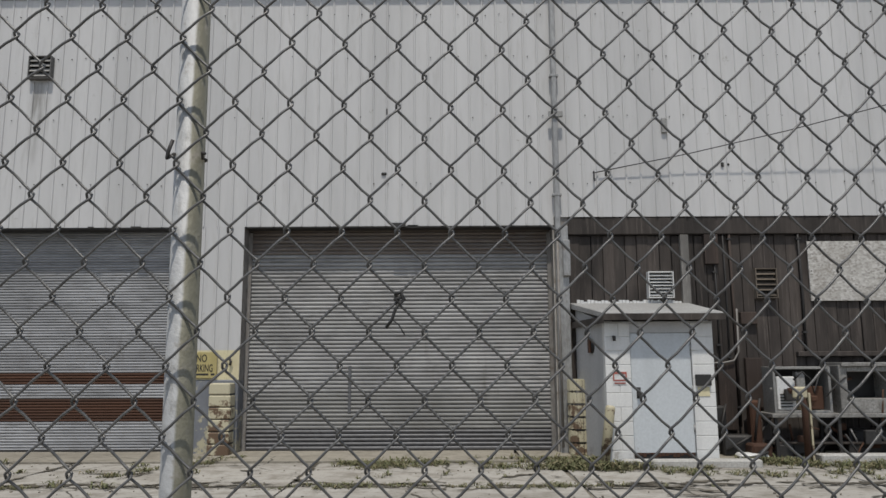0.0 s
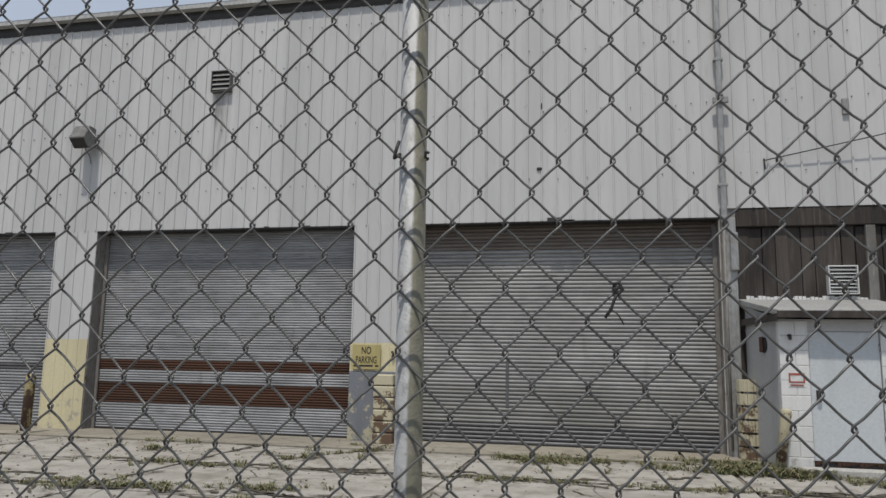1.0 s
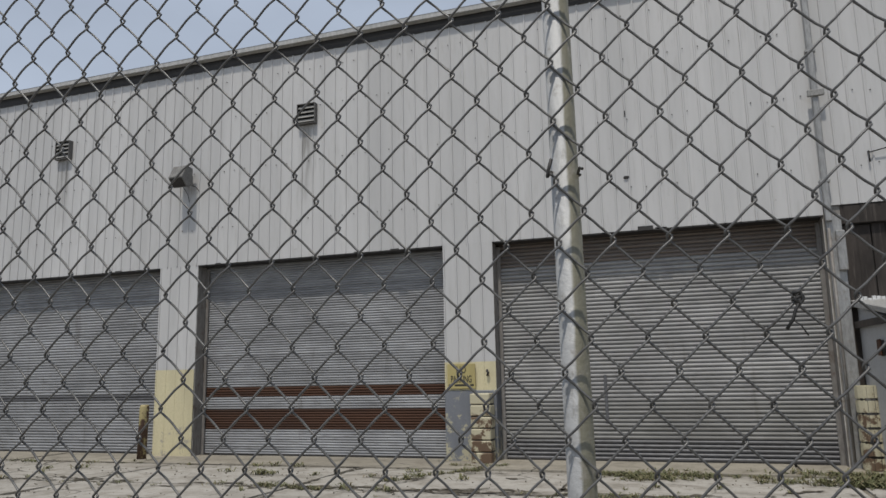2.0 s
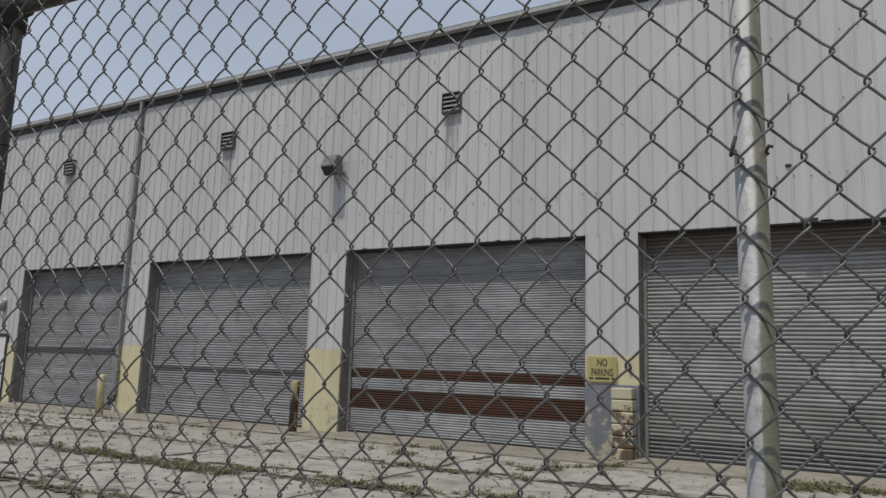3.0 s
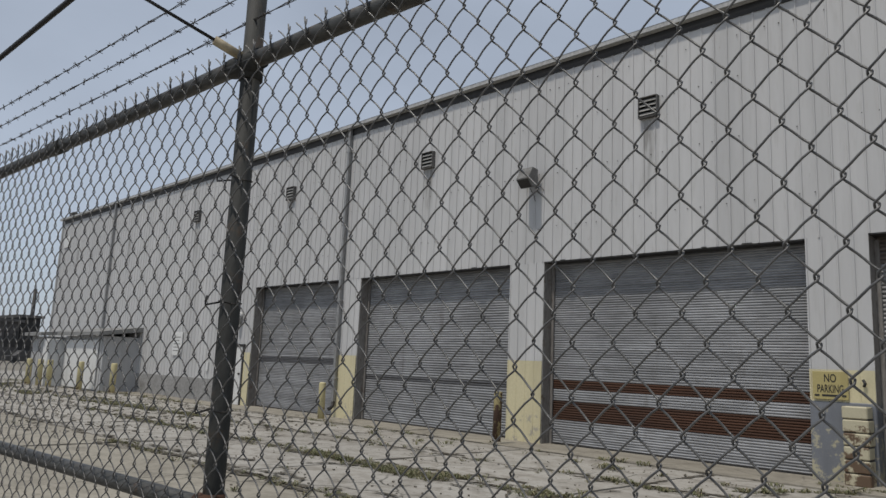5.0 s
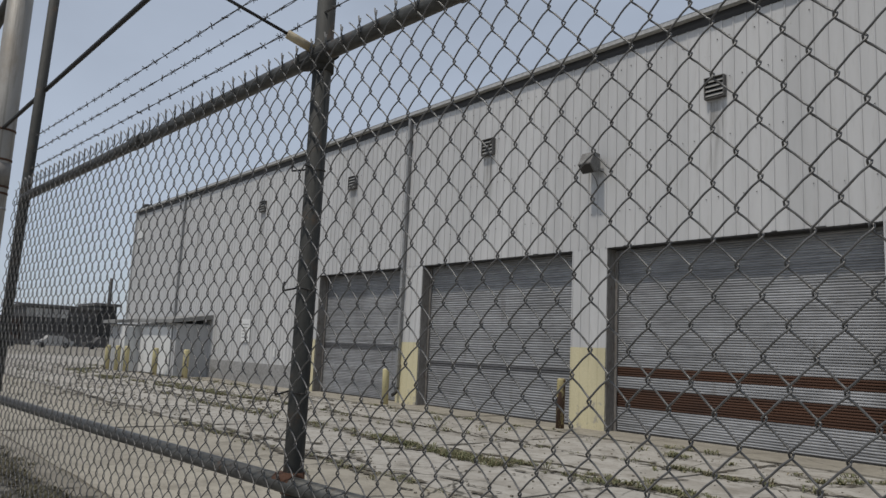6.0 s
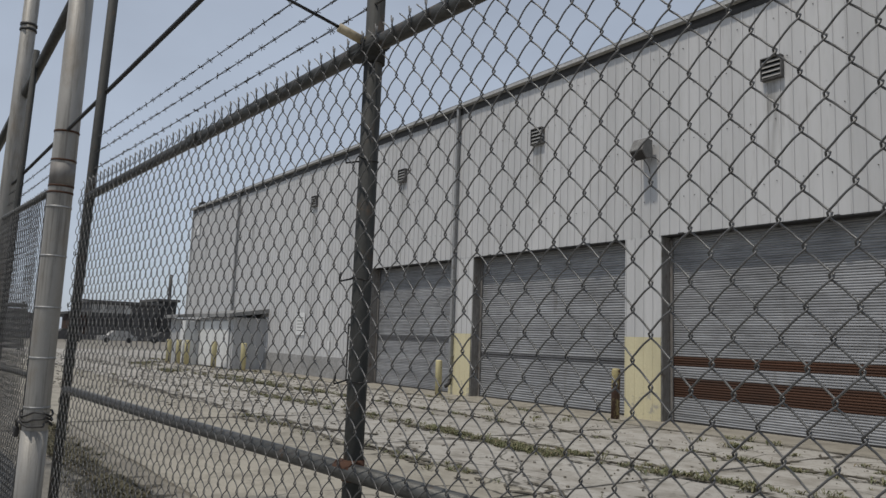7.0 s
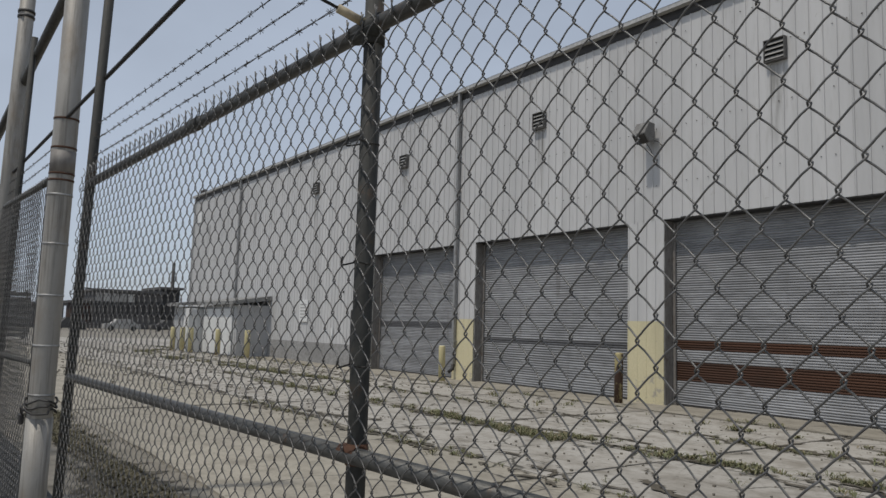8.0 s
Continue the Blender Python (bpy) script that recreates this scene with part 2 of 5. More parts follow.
BLACK = varied("black_paint", (0.015, 0.014, 0.014), (0.02, 0.019, 0.018), 0.6, 0, 4, 40, 0.1)
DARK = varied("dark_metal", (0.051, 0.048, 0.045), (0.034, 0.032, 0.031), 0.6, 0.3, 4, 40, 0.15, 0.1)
LOUVRE = varied("louvre_grey", (0.311, 0.307, 0.296), (0.229, 0.226, 0.215), 0.6, 0.2, 4, 40, 0.15, 0.1)
LAMPGREY = varied("mottled_lamp_grey", (0.266, 0.263, 0.252), (0.148, 0.144, 0.137), 0.7, 0.2, 7.0, 45, 0.2, 0.05, None, (0.082, 0.068, 0.058))
SCRAPGREY = varied("grimy_scrap_metal", (0.33, 0.325, 0.31), (0.20, 0.19, 0.175), 0.6, 0.2, 5.0, 30, 0.3, 0.15, None, (0.034, 0.029, 0.024))
OSB = osb_material()
WIRE = wire_material("fence_wire", (0.10, 0.0985, 0.095), (0.039, 0.038, 0.037), (0.028, 0.021, 0.016), 0.40, 0.1)
WIRE.node_tree.nodes["Principled BSDF"].inputs["Specular IOR Level"].default_value = 0.7
BARB = wire_material("barbed_wire", (0.082, 0.078, 0.075), (0.054, 0.051, 0.048), (0.061, 0.041, 0.027))
def algae_shade_pole():
    """Galvanised pipe with a ragged one-sided strip: brown-green growth and painted-in side shade."""
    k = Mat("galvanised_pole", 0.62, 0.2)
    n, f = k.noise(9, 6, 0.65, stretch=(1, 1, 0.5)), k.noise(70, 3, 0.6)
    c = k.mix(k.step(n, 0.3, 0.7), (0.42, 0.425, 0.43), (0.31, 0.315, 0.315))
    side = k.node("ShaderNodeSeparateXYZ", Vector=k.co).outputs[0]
    grow_shade = k.math("ADD", k.math("MULTIPLY", k.math("SUBTRACT", side, 0.0135), 60.0), n)
    c = k.mix(k.math("MULTIPLY", k.step(grow_shade, 0.42, 0.62), 0.85), c, (0.115, 0.108, 0.064))
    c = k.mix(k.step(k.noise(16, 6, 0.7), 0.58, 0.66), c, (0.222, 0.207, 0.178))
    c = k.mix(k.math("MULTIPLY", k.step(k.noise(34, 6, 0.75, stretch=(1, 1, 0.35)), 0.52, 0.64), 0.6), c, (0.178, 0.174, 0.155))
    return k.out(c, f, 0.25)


def gate_pole():
    """Old galvanised pipe with dark vertical runs and brown patches."""
    k = Mat("old_pole", 0.55, 0.25)
    n = k.noise(5, 6, 0.65, stretch=(1, 1, 0.4))
    run = k.noise(38, 6, 0.7, stretch=(1, 1, 0.03))
    c = k.mix(k.step(n, 0.3, 0.7), (0.33, 0.315, 0.287), (0.235, 0.225, 0.205))
    c = k.mix(k.math("MULTIPLY", k.step(run, 0.50, 0.66), 0.7), c, (0.115, 0.105, 0.088))
    c = k.mix(k.math("MULTIPLY", k.step(k.noise(3.0, 6, 0.7, stretch=(1, 1, 0.5)), 0.52, 0.66), 0.6), c, (0.19, 0.155, 0.115))
    return k.out(c, k.noise(90, 3, 0.6), 0.2)


POLE = algae_shade_pole()
GATEPOLE = gate_pole()
DARKPOLE = varied("dark_pole", (0.04, 0.041, 0.038), (0.026, 0.027, 0.025), 0.75, 0.1, 6.0, 60, 0.2, 0.05, (1, 1, 0.5), (0.068, 0.044, 0.027))
RAILPOLE = varied("rail_pole", (0.111, 0.111, 0.105), (0.065, 0.065, 0.061), 0.5, 0.35, 9.0, 60, 0.2, 0.05, (0.5, 1, 1), (0.082, 0.051, 0.031))
TAN = varied("tan_sleeve", (0.385, 0.326, 0.215), (0.333, 0.274, 0.178), 0.6, 0, 20, 60, 0.1)
RED = varied("red_print", (0.37, 0.074, 0.052), (0.311, 0.089, 0.067), 0.6, 0, 20, 60, 0.1)
PAPER = varied("white_sheet", (0.70, 0.70, 0.69), (0.63, 0.63, 0.615), 0.6, 0, 4, 30, 0.05)
LENS = varied("lamp_lens", (0.311, 0.311, 0.296), (0.244, 0.244, 0.229), 0.25, 0, 8, 40, 0.05)
FARWALL = varied("far_wall", (0.118, 0.111, 0.107), (0.075, 0.071, 0.068), 0.8, 0, 0.3, 2, 0.1, 0.2)
FARBRICK = varied("far_brick", (0.088, 0.051, 0.041), (0.068, 0.041, 0.034), 0.85, 0, 0.4, 3, 0.1, 0.1)
FARLIGHT = varied("far_light_wall", (0.46, 0.45, 0.42), (0.38, 0.37, 0.35), 0.8, 0, 0.3, 2, 0.1, 0.2)
LEAF = leaf_material("weed_leaf", 0.15)
DRYLEAF = leaf_material("dry_grass", 0.75)


# ---- mesh helpers ----
def box(bm, x0, y0, z0, x1, y1, z1, bevel=0.0):
    vs = [bm.verts.new((x, y, z)) for z in (z0, z1) for y in (y0, y1) for x in (x0, x1)]
    fs = [bm.faces.new([vs[i] for i in q]) for q in ((0, 2, 3, 1), (4, 5, 7, 6), (0, 1, 5, 4), (2, 6, 7, 3), (0, 4, 6, 2), (1, 3, 7, 5))]
    if bevel:
        es = list({e for f in fs for e in f.edges})
        bmesh.ops.bevel(bm, geom=es, offset=bevel, segments=1, affect="EDGES")
    return bm


def prism(bm, outline, a, b, axis=0):
    """An outline of pairs drawn out from a to b along one axis."""
    def at(p, t):
        return {0: (t, p[0], p[1]), 1: (p[0], t, p[1]), 2: (p[0], p[1], t)}[axis]
    lo, hi = [bm.verts.new(at(p, a)) for p in outline], [bm.verts.new(at(p, b)) for p in outline]
    n = len(outline)
    for i in range(n):
        bm.faces.new((lo[i], lo[(i + 1) % n], hi[(i + 1) % n], hi[i]))
    bm.faces.new(lo[::-1])
    bm.faces.new(hi)
    bmesh.ops.recalc_face_normals(bm, faces=bm.faces)
    return bm


def tube(bm, pts, r, n=8, caps=True, radii=None):
    """A round bar through the points."""
    pts = [Vector(p) for p in pts]
    rings = []
    for i, p in enumerate(pts):
        d = (pts[min(i + 1, len(pts) - 1)] - pts[max(i - 1, 0)]).normalized()
        a = d.cross(Vector((0, 1, 0)) if abs(d.y) < 0.9 else Vector((1, 0, 0))).normalized()
        b = d.cross(a)
        q = radii[i] if radii else r
        rings.append([bm.verts.new(p + q * (math.cos(t) * a + math.sin(t) * b)) for t in (2 * math.pi * k / n for k in range(n))])
    for s, e in zip(rings, rings[1:]):
        for k in range(n):
            f = bm.faces.new((s[k], s[(k + 1) % n], e[(k + 1) % n], e[k]))
            f.smooth = True
    if caps:
        bm.faces.new(rings[0])
        bm.faces.new(rings[-1][::-1])
    bmesh.ops.recalc_face_normals(bm, faces=bm.faces)
    return bm


def BM():
    return bmesh.new()


def to_mesh(name, bm, material):
    me = bpy.data.meshes.new(name)
    bm.to_mesh(me)
    bm.free()
    me.materials.append(material)
    return me


def part(name, bm, material, parent, label=""):
    ob = new(name, to_mesh(name, bm, material))
    ob.parent = parent
    return tagged(ob, label)


def piece(name, me, parent, m):
    ob = new(name, me)
    ob.parent = parent
    ob.matrix_basis = m
    return ob


def thing(name, m, label, category, group="", kind=""):
    ob = new(name)
    ob.empty_display_size = 0.2
    ob.matrix_basis = m
    return tagged(ob, label, category, group, kind)


def structure(name, bm, material, label, category):
    return tagged(new(name, to_mesh(name, bm, material)), label, category, kind="structure")


def lettering(name, text, size, material, parent, m, label=""):
    """Built-in letters as a thin solid mesh."""
    cu = bpy.data.curves.new(name, "FONT")
    cu.body, cu.size, cu.extrude, cu.align_x, cu.align_y = text, size, 0.002, "CENTER", "CENTER"
    cu.offset = size * 0.004
    tmp = bpy.data.objects.new(name, cu)
    scene.collection.objects.link(tmp)
    me = bpy.data.meshes.new_from_object(tmp.evaluated_get(bpy.context.evaluated_depsgraph_get()))
    bpy.data.objects.remove(tmp)
    me.materials.clear()
    me.materials.append(material)
    ob = new(name, me)
    ob.parent = parent
    ob.matrix_basis = m
    return tagged(ob, label)


# ---- plan of the warehouse (metres) ----
FY = 12.40            # face of the siding
BAY, DW = 6.10, 5.187
HEAD = 3.720          # door heads
D1 = -3.095           # left edge of the first door opening
EAVE = 7.98
END_L, END_R = -39.87, 11.0
REVEAL = 0.345
DOORS = [(D1, D1 + DW), (D1 - BAY, D1 - BAY + DW), (D1 - 2 * BAY, D1 - 2 * BAY + DW), (-20.618, D1 - 3 * BAY + DW)]
PIERS = [(DOORS[i + 1][1], DOORS[i][0]) for i in range(3)]
WOOD_L = 2.35
WOOD_HEAD = 3.86

# ---- ground ----
bm = BM()
box(bm, -420, -300, -0.6, 300, 520, -0.03)
ground = structure("ground", bm, DIRT, "bare grey dirt and gravel yard reaching into the distance", "ground")

# ---- warehouse walls ----
wall = thing("wall_south", pose(0, FY, 0), "pale grey ribbed metal siding wall with streaks and screws", "wall", kind="structure")
bm = BM()
box(bm, END_L + 0.05, 0.05, HEAD, END_R, 0.32, EAVE - 0.02)
edges = [END_L + 0.05, DOORS[3][0]] + [DOORS[3][1], DOORS[2][0], DOORS[2][1], DOORS[1][0], DOORS[1][1], DOORS[0][0], DOORS[0][1], WOOD_L]
for a, b in zip(edges[::2], edges[1::2]):
    box(bm, a, 0.05, -0.1, b, 0.32, HEAD)
part("wall_core", bm, JAMB, wall, "dark steel framing behind the siding")

RIB = 0.2413


def siding_panel(width, z0, z1):
    """Ribbed sheet: trapezoid ribs on a flat pan with a returned lower edge."""
    bm = BM()
    line, x = [], 0.0
    n = max(1, round(width / RIB))
    p = width / n
    for i in range(n):
        for dx, dy in ((0.0, 0.018), (0.009, 0.001), (0.030, 0.0), (0.038, 0.018)):
            line.append((i * p + dx * p / RIB, dy))
    line.append((width, 0.018))
    low = [bm.verts.new((x, y, z0)) for x, y in line]
    high = [bm.verts.new((x, y, z1)) for x, y in line]
    back = [bm.verts.new((x, y + 0.012, z0)) for x, y in line]
    for i in range(len(line) - 1):
        bm.faces.new((low[i], low[i + 1], high[i + 1], high[i]))
        bm.faces.new((back[i], back[i + 1], low[i + 1], low[i]))
    bmesh.ops.recalc_face_normals(bm, faces=bm.faces)
    return bm


SHEETS = {}


def sheet(x0, x1, z0, z1):
    """Lay panels of about four ribs between x0 and x1."""
    n = max(1, round((x1 - x0) / 0.965))
    w = (x1 - x0) / n
    key = (round(w, 4), z0, z1)
    if key not in SHEETS:
        SHEETS[key] = to_mesh("siding_panel", siding_panel(w, z0, z1), SIDING)
    for i in range(n):
        piece("siding_panel", SHEETS[key], wall, pose(x0 + i * w, random.uniform(-0.003, 0.003), 0))


sheet(END_L, DOORS[3][0] - 0.0, 0.75, EAVE + 0.045)
sheet(DOORS[3][0], DOORS[0][1] + 0.02, HEAD + 0.0, EAVE + 0.045)
sheet(DOORS[0][1] + 0.02, END_R, WOOD_HEAD, EAVE + 0.045)
for a, b in PIERS:
    sheet(a, b, 1.66, HEAD)
bm = BM()
box(bm, END_L, -0.012, -0.02, DOORS[3][0] - 1.35, 0.05, 0.75, 0.01)
part("wainscot", bm, WAINSCOT, wall, "grey painted base course")

# screws along the girts
bm = BM()
x = END_L + 0.1
while x < END_R:
    for z in (4.45, 5.62, 6.72, 7.5):
        if not (x > WOOD_L and z < WOOD_HEAD):
            if random.random() < 0.6:
                q = z + random.uniform(-0.02, 0.02)
                box(bm, x - 0.007, -0.003, q - 0.007, x + 0.007, 0.012, q + 0.007)
    x += RIB
tagged(part("screw", bm, DARK, wall, "small dark screw heads"), kind="stuff")
# a few dents, holes and scraps
for x, z, w, h in ((-0.75, 4.62, 0.09, 0.05), (-0.71, 5.72, 0.02, 0.12), (5.0, 4.75, 0.05, 0.08), (5.1, 4.75, 0.04, 0.04), (-22.6, 2.55, 0.08, 0.07), (-23.6, 5.0, 0.06, 0.04)):
    bm = BM()
    box(bm, x - w / 2, -0.015, z - h / 2, x + w / 2, 0.02, z + h / 2, 0.012)
    part("patch", bm, DARK, wall, "dark rust hole in the siding")

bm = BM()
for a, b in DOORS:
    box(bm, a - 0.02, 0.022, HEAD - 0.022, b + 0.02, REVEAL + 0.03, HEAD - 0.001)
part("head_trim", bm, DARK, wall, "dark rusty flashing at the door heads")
bm = BM()
for i in range(8):
    a, b = DOORS[i % 3]
    q = random.uniform(a, b - 0.3)
    w = random.uniform(0.04, 0.18)
    box(bm, q, -0.012, HEAD - random.uniform(0.012, 0.035), q + w, 0.003, HEAD + 0.012)
box(bm, -0.62, -0.02, HEAD - 0.02, -0.38, 0.003, HEAD + 0.05)
part("torn_flashing", bm, DARK, wall, "torn and rusted flashing edge")

# eave, roof, far walls
bm = BM()
prism(bm, [(-0.055, EAVE + 0.065), (-0.055, EAVE + 0.135), (-0.04, EAVE + 0.15), (20.0, EAVE + 1.1), (20.0, EAVE + 0.95), (-0.02, EAVE + 0.05)], END_L - 0.15, END_R + 0.2)
roof = structure("roof", bm, TRIM, "pale metal warehouse roof with a low slope", "roof")
roof.matrix_basis = pose(0, FY, 0)
bm = BM()
prism(bm, [(-0.135, EAVE + 0.055), (-0.135, EAVE + 0.135), (-0.142, EAVE + 0.145), (-0.125, EAVE + 0.145), (-0.125, EAVE + 0.067), (-0.06, EAVE + 0.067), (-0.06, EAVE + 0.055)], END_L - 0.15, END_R + 0.2)
gutter = structure("gutter", bm, TRIM, "pale metal gutter along the eave", "gutter")
gutter.matrix_basis = pose(0, FY, 0)
# Dark strip added below the gutter; its colour stands in for eave shade.
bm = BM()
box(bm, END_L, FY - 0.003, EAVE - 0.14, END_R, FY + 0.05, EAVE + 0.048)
structure("eave_closure", bm, DARK, "dark strip under the eave, coloured as the shade there", "trim")
bm = BM()
box(bm, END_L, FY + 0.05, -0.1, END_L + 0.3, FY + 20, EAVE)
box(bm, END_R - 0.3, FY + 0.33, -0.1, END_R, FY + 20, EAVE)
box(bm, END_L, FY + 20, -0.1, END_R, FY + 20.3, EAVE + 0.9)
structure("wall_ends", bm, SIDING, "grey metal end walls of the warehouse", "wall")
bm = BM()
box(bm, END_L - 0.03, FY - 0.035, 0, END_L + 0.12, FY + 0.1, EAVE, 0.01)
structure("corner_trim", bm, TRIM, "pale metal corner trim", "trim")
bm = BM()
tube(bm, [(0, 0, 0), (0, 0, 0.22)], 0.16, 10)
tube(bm, [(0, 0, 0.20), (0.36, 0, 0.16)], 0.1, 10)
t = thing("roof_vent", pose(END_L + 0.9, FY + 0.12, EAVE + 0.15), "small dark roof vent on the eave corner", "vent")
part("cowl", bm, DARK, t)


# ---- rolling doors ----
def slat_mesh(w, pitch):
    """One curved interlocking slat of the given height."""
    bm = BM()
    q = pitch / 0.0665
    pr = [(y * q, z * q) for y, z in ((0.013, 0.0), (-0.007, 0.003), (-0.016, 0.016), (-0.018, 0.032), (-0.010, 0.047), (0.012, 0.054), (0.013, 0.0665))]
    front = [[bm.verts.new((x, y, z)) for y, z in pr] for x in (0, w)]
    back = [[bm.verts.new((x, 0.016, z)) for z in (0.0, pitch)] for x in (0, w)]
    for i in range(len(pr) - 1):
        f = bm.faces.new((front[0][i], front[1][i], front[1][i + 1], front[0][i + 1]))
        f.smooth = True
    bm.faces.new((back[0][0], back[0][1], back[1][1], back[1][0]))
    bmesh.ops.recalc_face_normals(bm, faces=bm.faces)
    return bm


SLAT_MESH = {}


def rolling_door(x0, x1, label, bands=(), base=None, pitch=0.047):
    """Curtain of interlocking slats between two guides, with a bottom bar. bands: (low, high, material)."""
    w = x1 - x0
    t = thing("rolling_door", pose(x0, FY + REVEAL, 0), label, "rolling door", "loading doors")
    for i in range(int((HEAD + 0.07) / pitch)):
        z = 0.03 + i * pitch
        mat = base or DOOR
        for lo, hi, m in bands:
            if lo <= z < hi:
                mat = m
        key = (round(w, 3), mat.name, pitch)
        if key not in SLAT_MESH:
            SLAT_MESH[key] = to_mesh("slat", slat_mesh(w - 0.02, pitch), mat)
        piece("slat", SLAT_MESH[key], t, pose(0.01, random.uniform(-0.002, 0.002), z, random.uniform(-1.2, 1.2)))
    bm = BM()
    box(bm, 0.01, -0.03, 0.0, w - 0.01, 0.03, 0.05, 0.006)
    part("bottom_bar", bm, DARK, t, "dark steel bottom bar")
    for gx in (0.0, w - 0.07):
        bm = BM()
        box(bm, gx, -0.06, 0.0, gx + 0.07, -0.02, HEAD - 0.06, 0.005)
        part("guide", bm, JAMB, t)
    for jx in (-0.012, w + 0.002):
        bm = BM()
        box(bm, jx, -REVEAL + 0.03, 0.0, jx + 0.01, 0.08, HEAD - 0.055)
        part("jamb", bm, JAMBPALE, t, "stained pale steel jamb lining")
    return t


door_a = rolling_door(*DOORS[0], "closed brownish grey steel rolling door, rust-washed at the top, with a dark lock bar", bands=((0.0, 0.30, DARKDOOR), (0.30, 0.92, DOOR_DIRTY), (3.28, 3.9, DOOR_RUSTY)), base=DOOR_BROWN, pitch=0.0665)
door_b = rolling_door(*DOORS[1], "closed grey steel rolling door with two rusted bands", bands=((0.49, 0.83, RUST), (1.08, 1.26, RUST)))
door_c = rolling_door(*DOORS[2], "closed grey steel rolling door with a dark dented seam", bands=((1.02, 1.16, DARKDOOR),), pitch=0.058)
door_d = rolling_door(*DOORS[3], "narrower closed grey steel rolling door, stained across", bands=((1.35, 1.58, DARKDOOR),))
bm = BM()
box(bm, 1.745, -0.022, 0.62, 1.80, -0.008, 1.40, 0.005)
part("lock_bar", bm, DARKDOOR, door_a, "dark slide lock bar")


# ---- piers between the doors ----
def pier_cover(x0, x1, low, high, mat, label):
    t = thing("pier_cover", pose(x0, FY, 0), label, "pier cover", "pier covers")
    bm = siding_panel(x1 - x0, low, high)
    for v in bm.verts:
        v.co.y = v.co.y * 0.45 - 0.004   # shallower where the paint has filled it
    part("cover_plate", bm, mat, t, "ribbed sheet painted over")
    return t


pier_cover(*PIERS[1], 0.0, 1.66, YELLOW, "cream yellow painted pier cover, worn at its foot")
pier_cover(*PIERS[2], 0.0, 1.66, YELLOW, "cream yellow painted pier cover beside a downpipe")
pier_cover(DOORS[3][0] - 0.36, DOORS[3][0], 0.0, 1.66, YELLOW, "narrow cream yellow pier cover at the last door")
a, b = PIERS[0]
cover = pier_cover(a, b, 1.18, 1.66, YELLOW, "yellow pier band above a flaking grey-blue plate")
bm = BM()
box(bm, 0.0, -0.02, 0.0, b - a, 0.30, 1.18, 0.01)
part("lower_plate", bm, GREYPANEL, cover, "flaking grey-blue lower plate")
bm = BM()
box(bm, 0.06, -0.042, 1.21, 0.56, -0.031, 1.63, 0.004)
board = part("sign_board", bm, SIGN_YELLOW, cover, "darker yellow sign board")
lettering("sign_text", "NO", 0.17, BLACK, cover, pose(0.31, -0.045, 1.525, 90) @ Matrix.Diagonal((0.66, 1, 1, 1)), "black painted letters")
lettering("sign_text", "PARKING", 0.17, BLACK, cover, pose(0.31, -0.045, 1.365, 90) @ Matrix.Diagonal((0.53, 1, 1, 1)), "black painted letters")
for dx, w in ((0.12, 0.07), (0.31, 0.24), (0.50, 0.06)):
    bm = BM()
    box(bm, dx - w / 2, -0.045, 1.255, dx + w / 2, -0.042, 1.285)
    part("sign_line", bm, BLACK, cover, "small black print as a bar")
bm = BM()
tube(bm, [(0.76, -0.035, 1.52), (0.79, -0.04, 1.47), (0.77, -0.035, 1.42)], 0.022, 6)
part("chip", bm, DARK, cover, "dark chipped hole")


def block_bollard(x, y, w, h, n, label):
    """Painted concrete blocks stacked as a guard post."""
    t = thing("block_bollard", pose(x, y, 0), label, "bollard", "guard posts")
    hh = h / n
    for i in range(n):
        bm = BM()
        r = w / 2
        pts = [(r * math.cos(k * math.pi / 6) * random.uniform(0.97, 1.02), r * 0.9 * math.sin(k * math.pi / 6)) for k in range(12)]
        prism(bm, pts, i * hh + 0.006, (i + 1) * hh - 0.006, 2)
        bmesh.ops.bevel(bm, geom=[e for e in bm.edges if abs(e.verts[0].co.z - e.verts[1].co.z) < 1e-5], offset=0.012, segments=2, affect="EDGES")
        part("block", bm, BLOCKPAINT, t)
    bm = BM()
    tube(bm, [(0, 0, 0), (0, 0, h - 0.02)], w / 2 - 0.02, 10)
    part("core", bm, DARK, t, "dark mortar core")
    return t


def square_block_post(x, y, w, h, n, label):
    t = thing("block_bollard", pose(x, y, 0), label, "bollard", "guard posts")
    hh = h / n
    for i in range(n):
        bm = BM()
        box(bm, -w / 2 + random.uniform(0, 0.012), -0.13, i * hh + 0.007, w / 2 - random.uniform(0, 0.02), 0.15, (i + 1) * hh - 0.007, 0.016)
        part("block", bm, BLOCKPAINT, t)
    bm = BM()
    box(bm, -w / 2 + 0.015, -0.11, 0, w / 2 - 0.02, 0.14, h - 0.02)
    part("core", bm, DARK, t, "dark mortar core")
    return t


square_block_post(-3.30, FY - 0.18, 0.36, 1.14, 6, "cream painted concrete block guard, rusty and chipped")
block_bollard(2.39, FY - 0.22, 0.34, 1.18, 6, "round cream block bollard with rusty cracks")


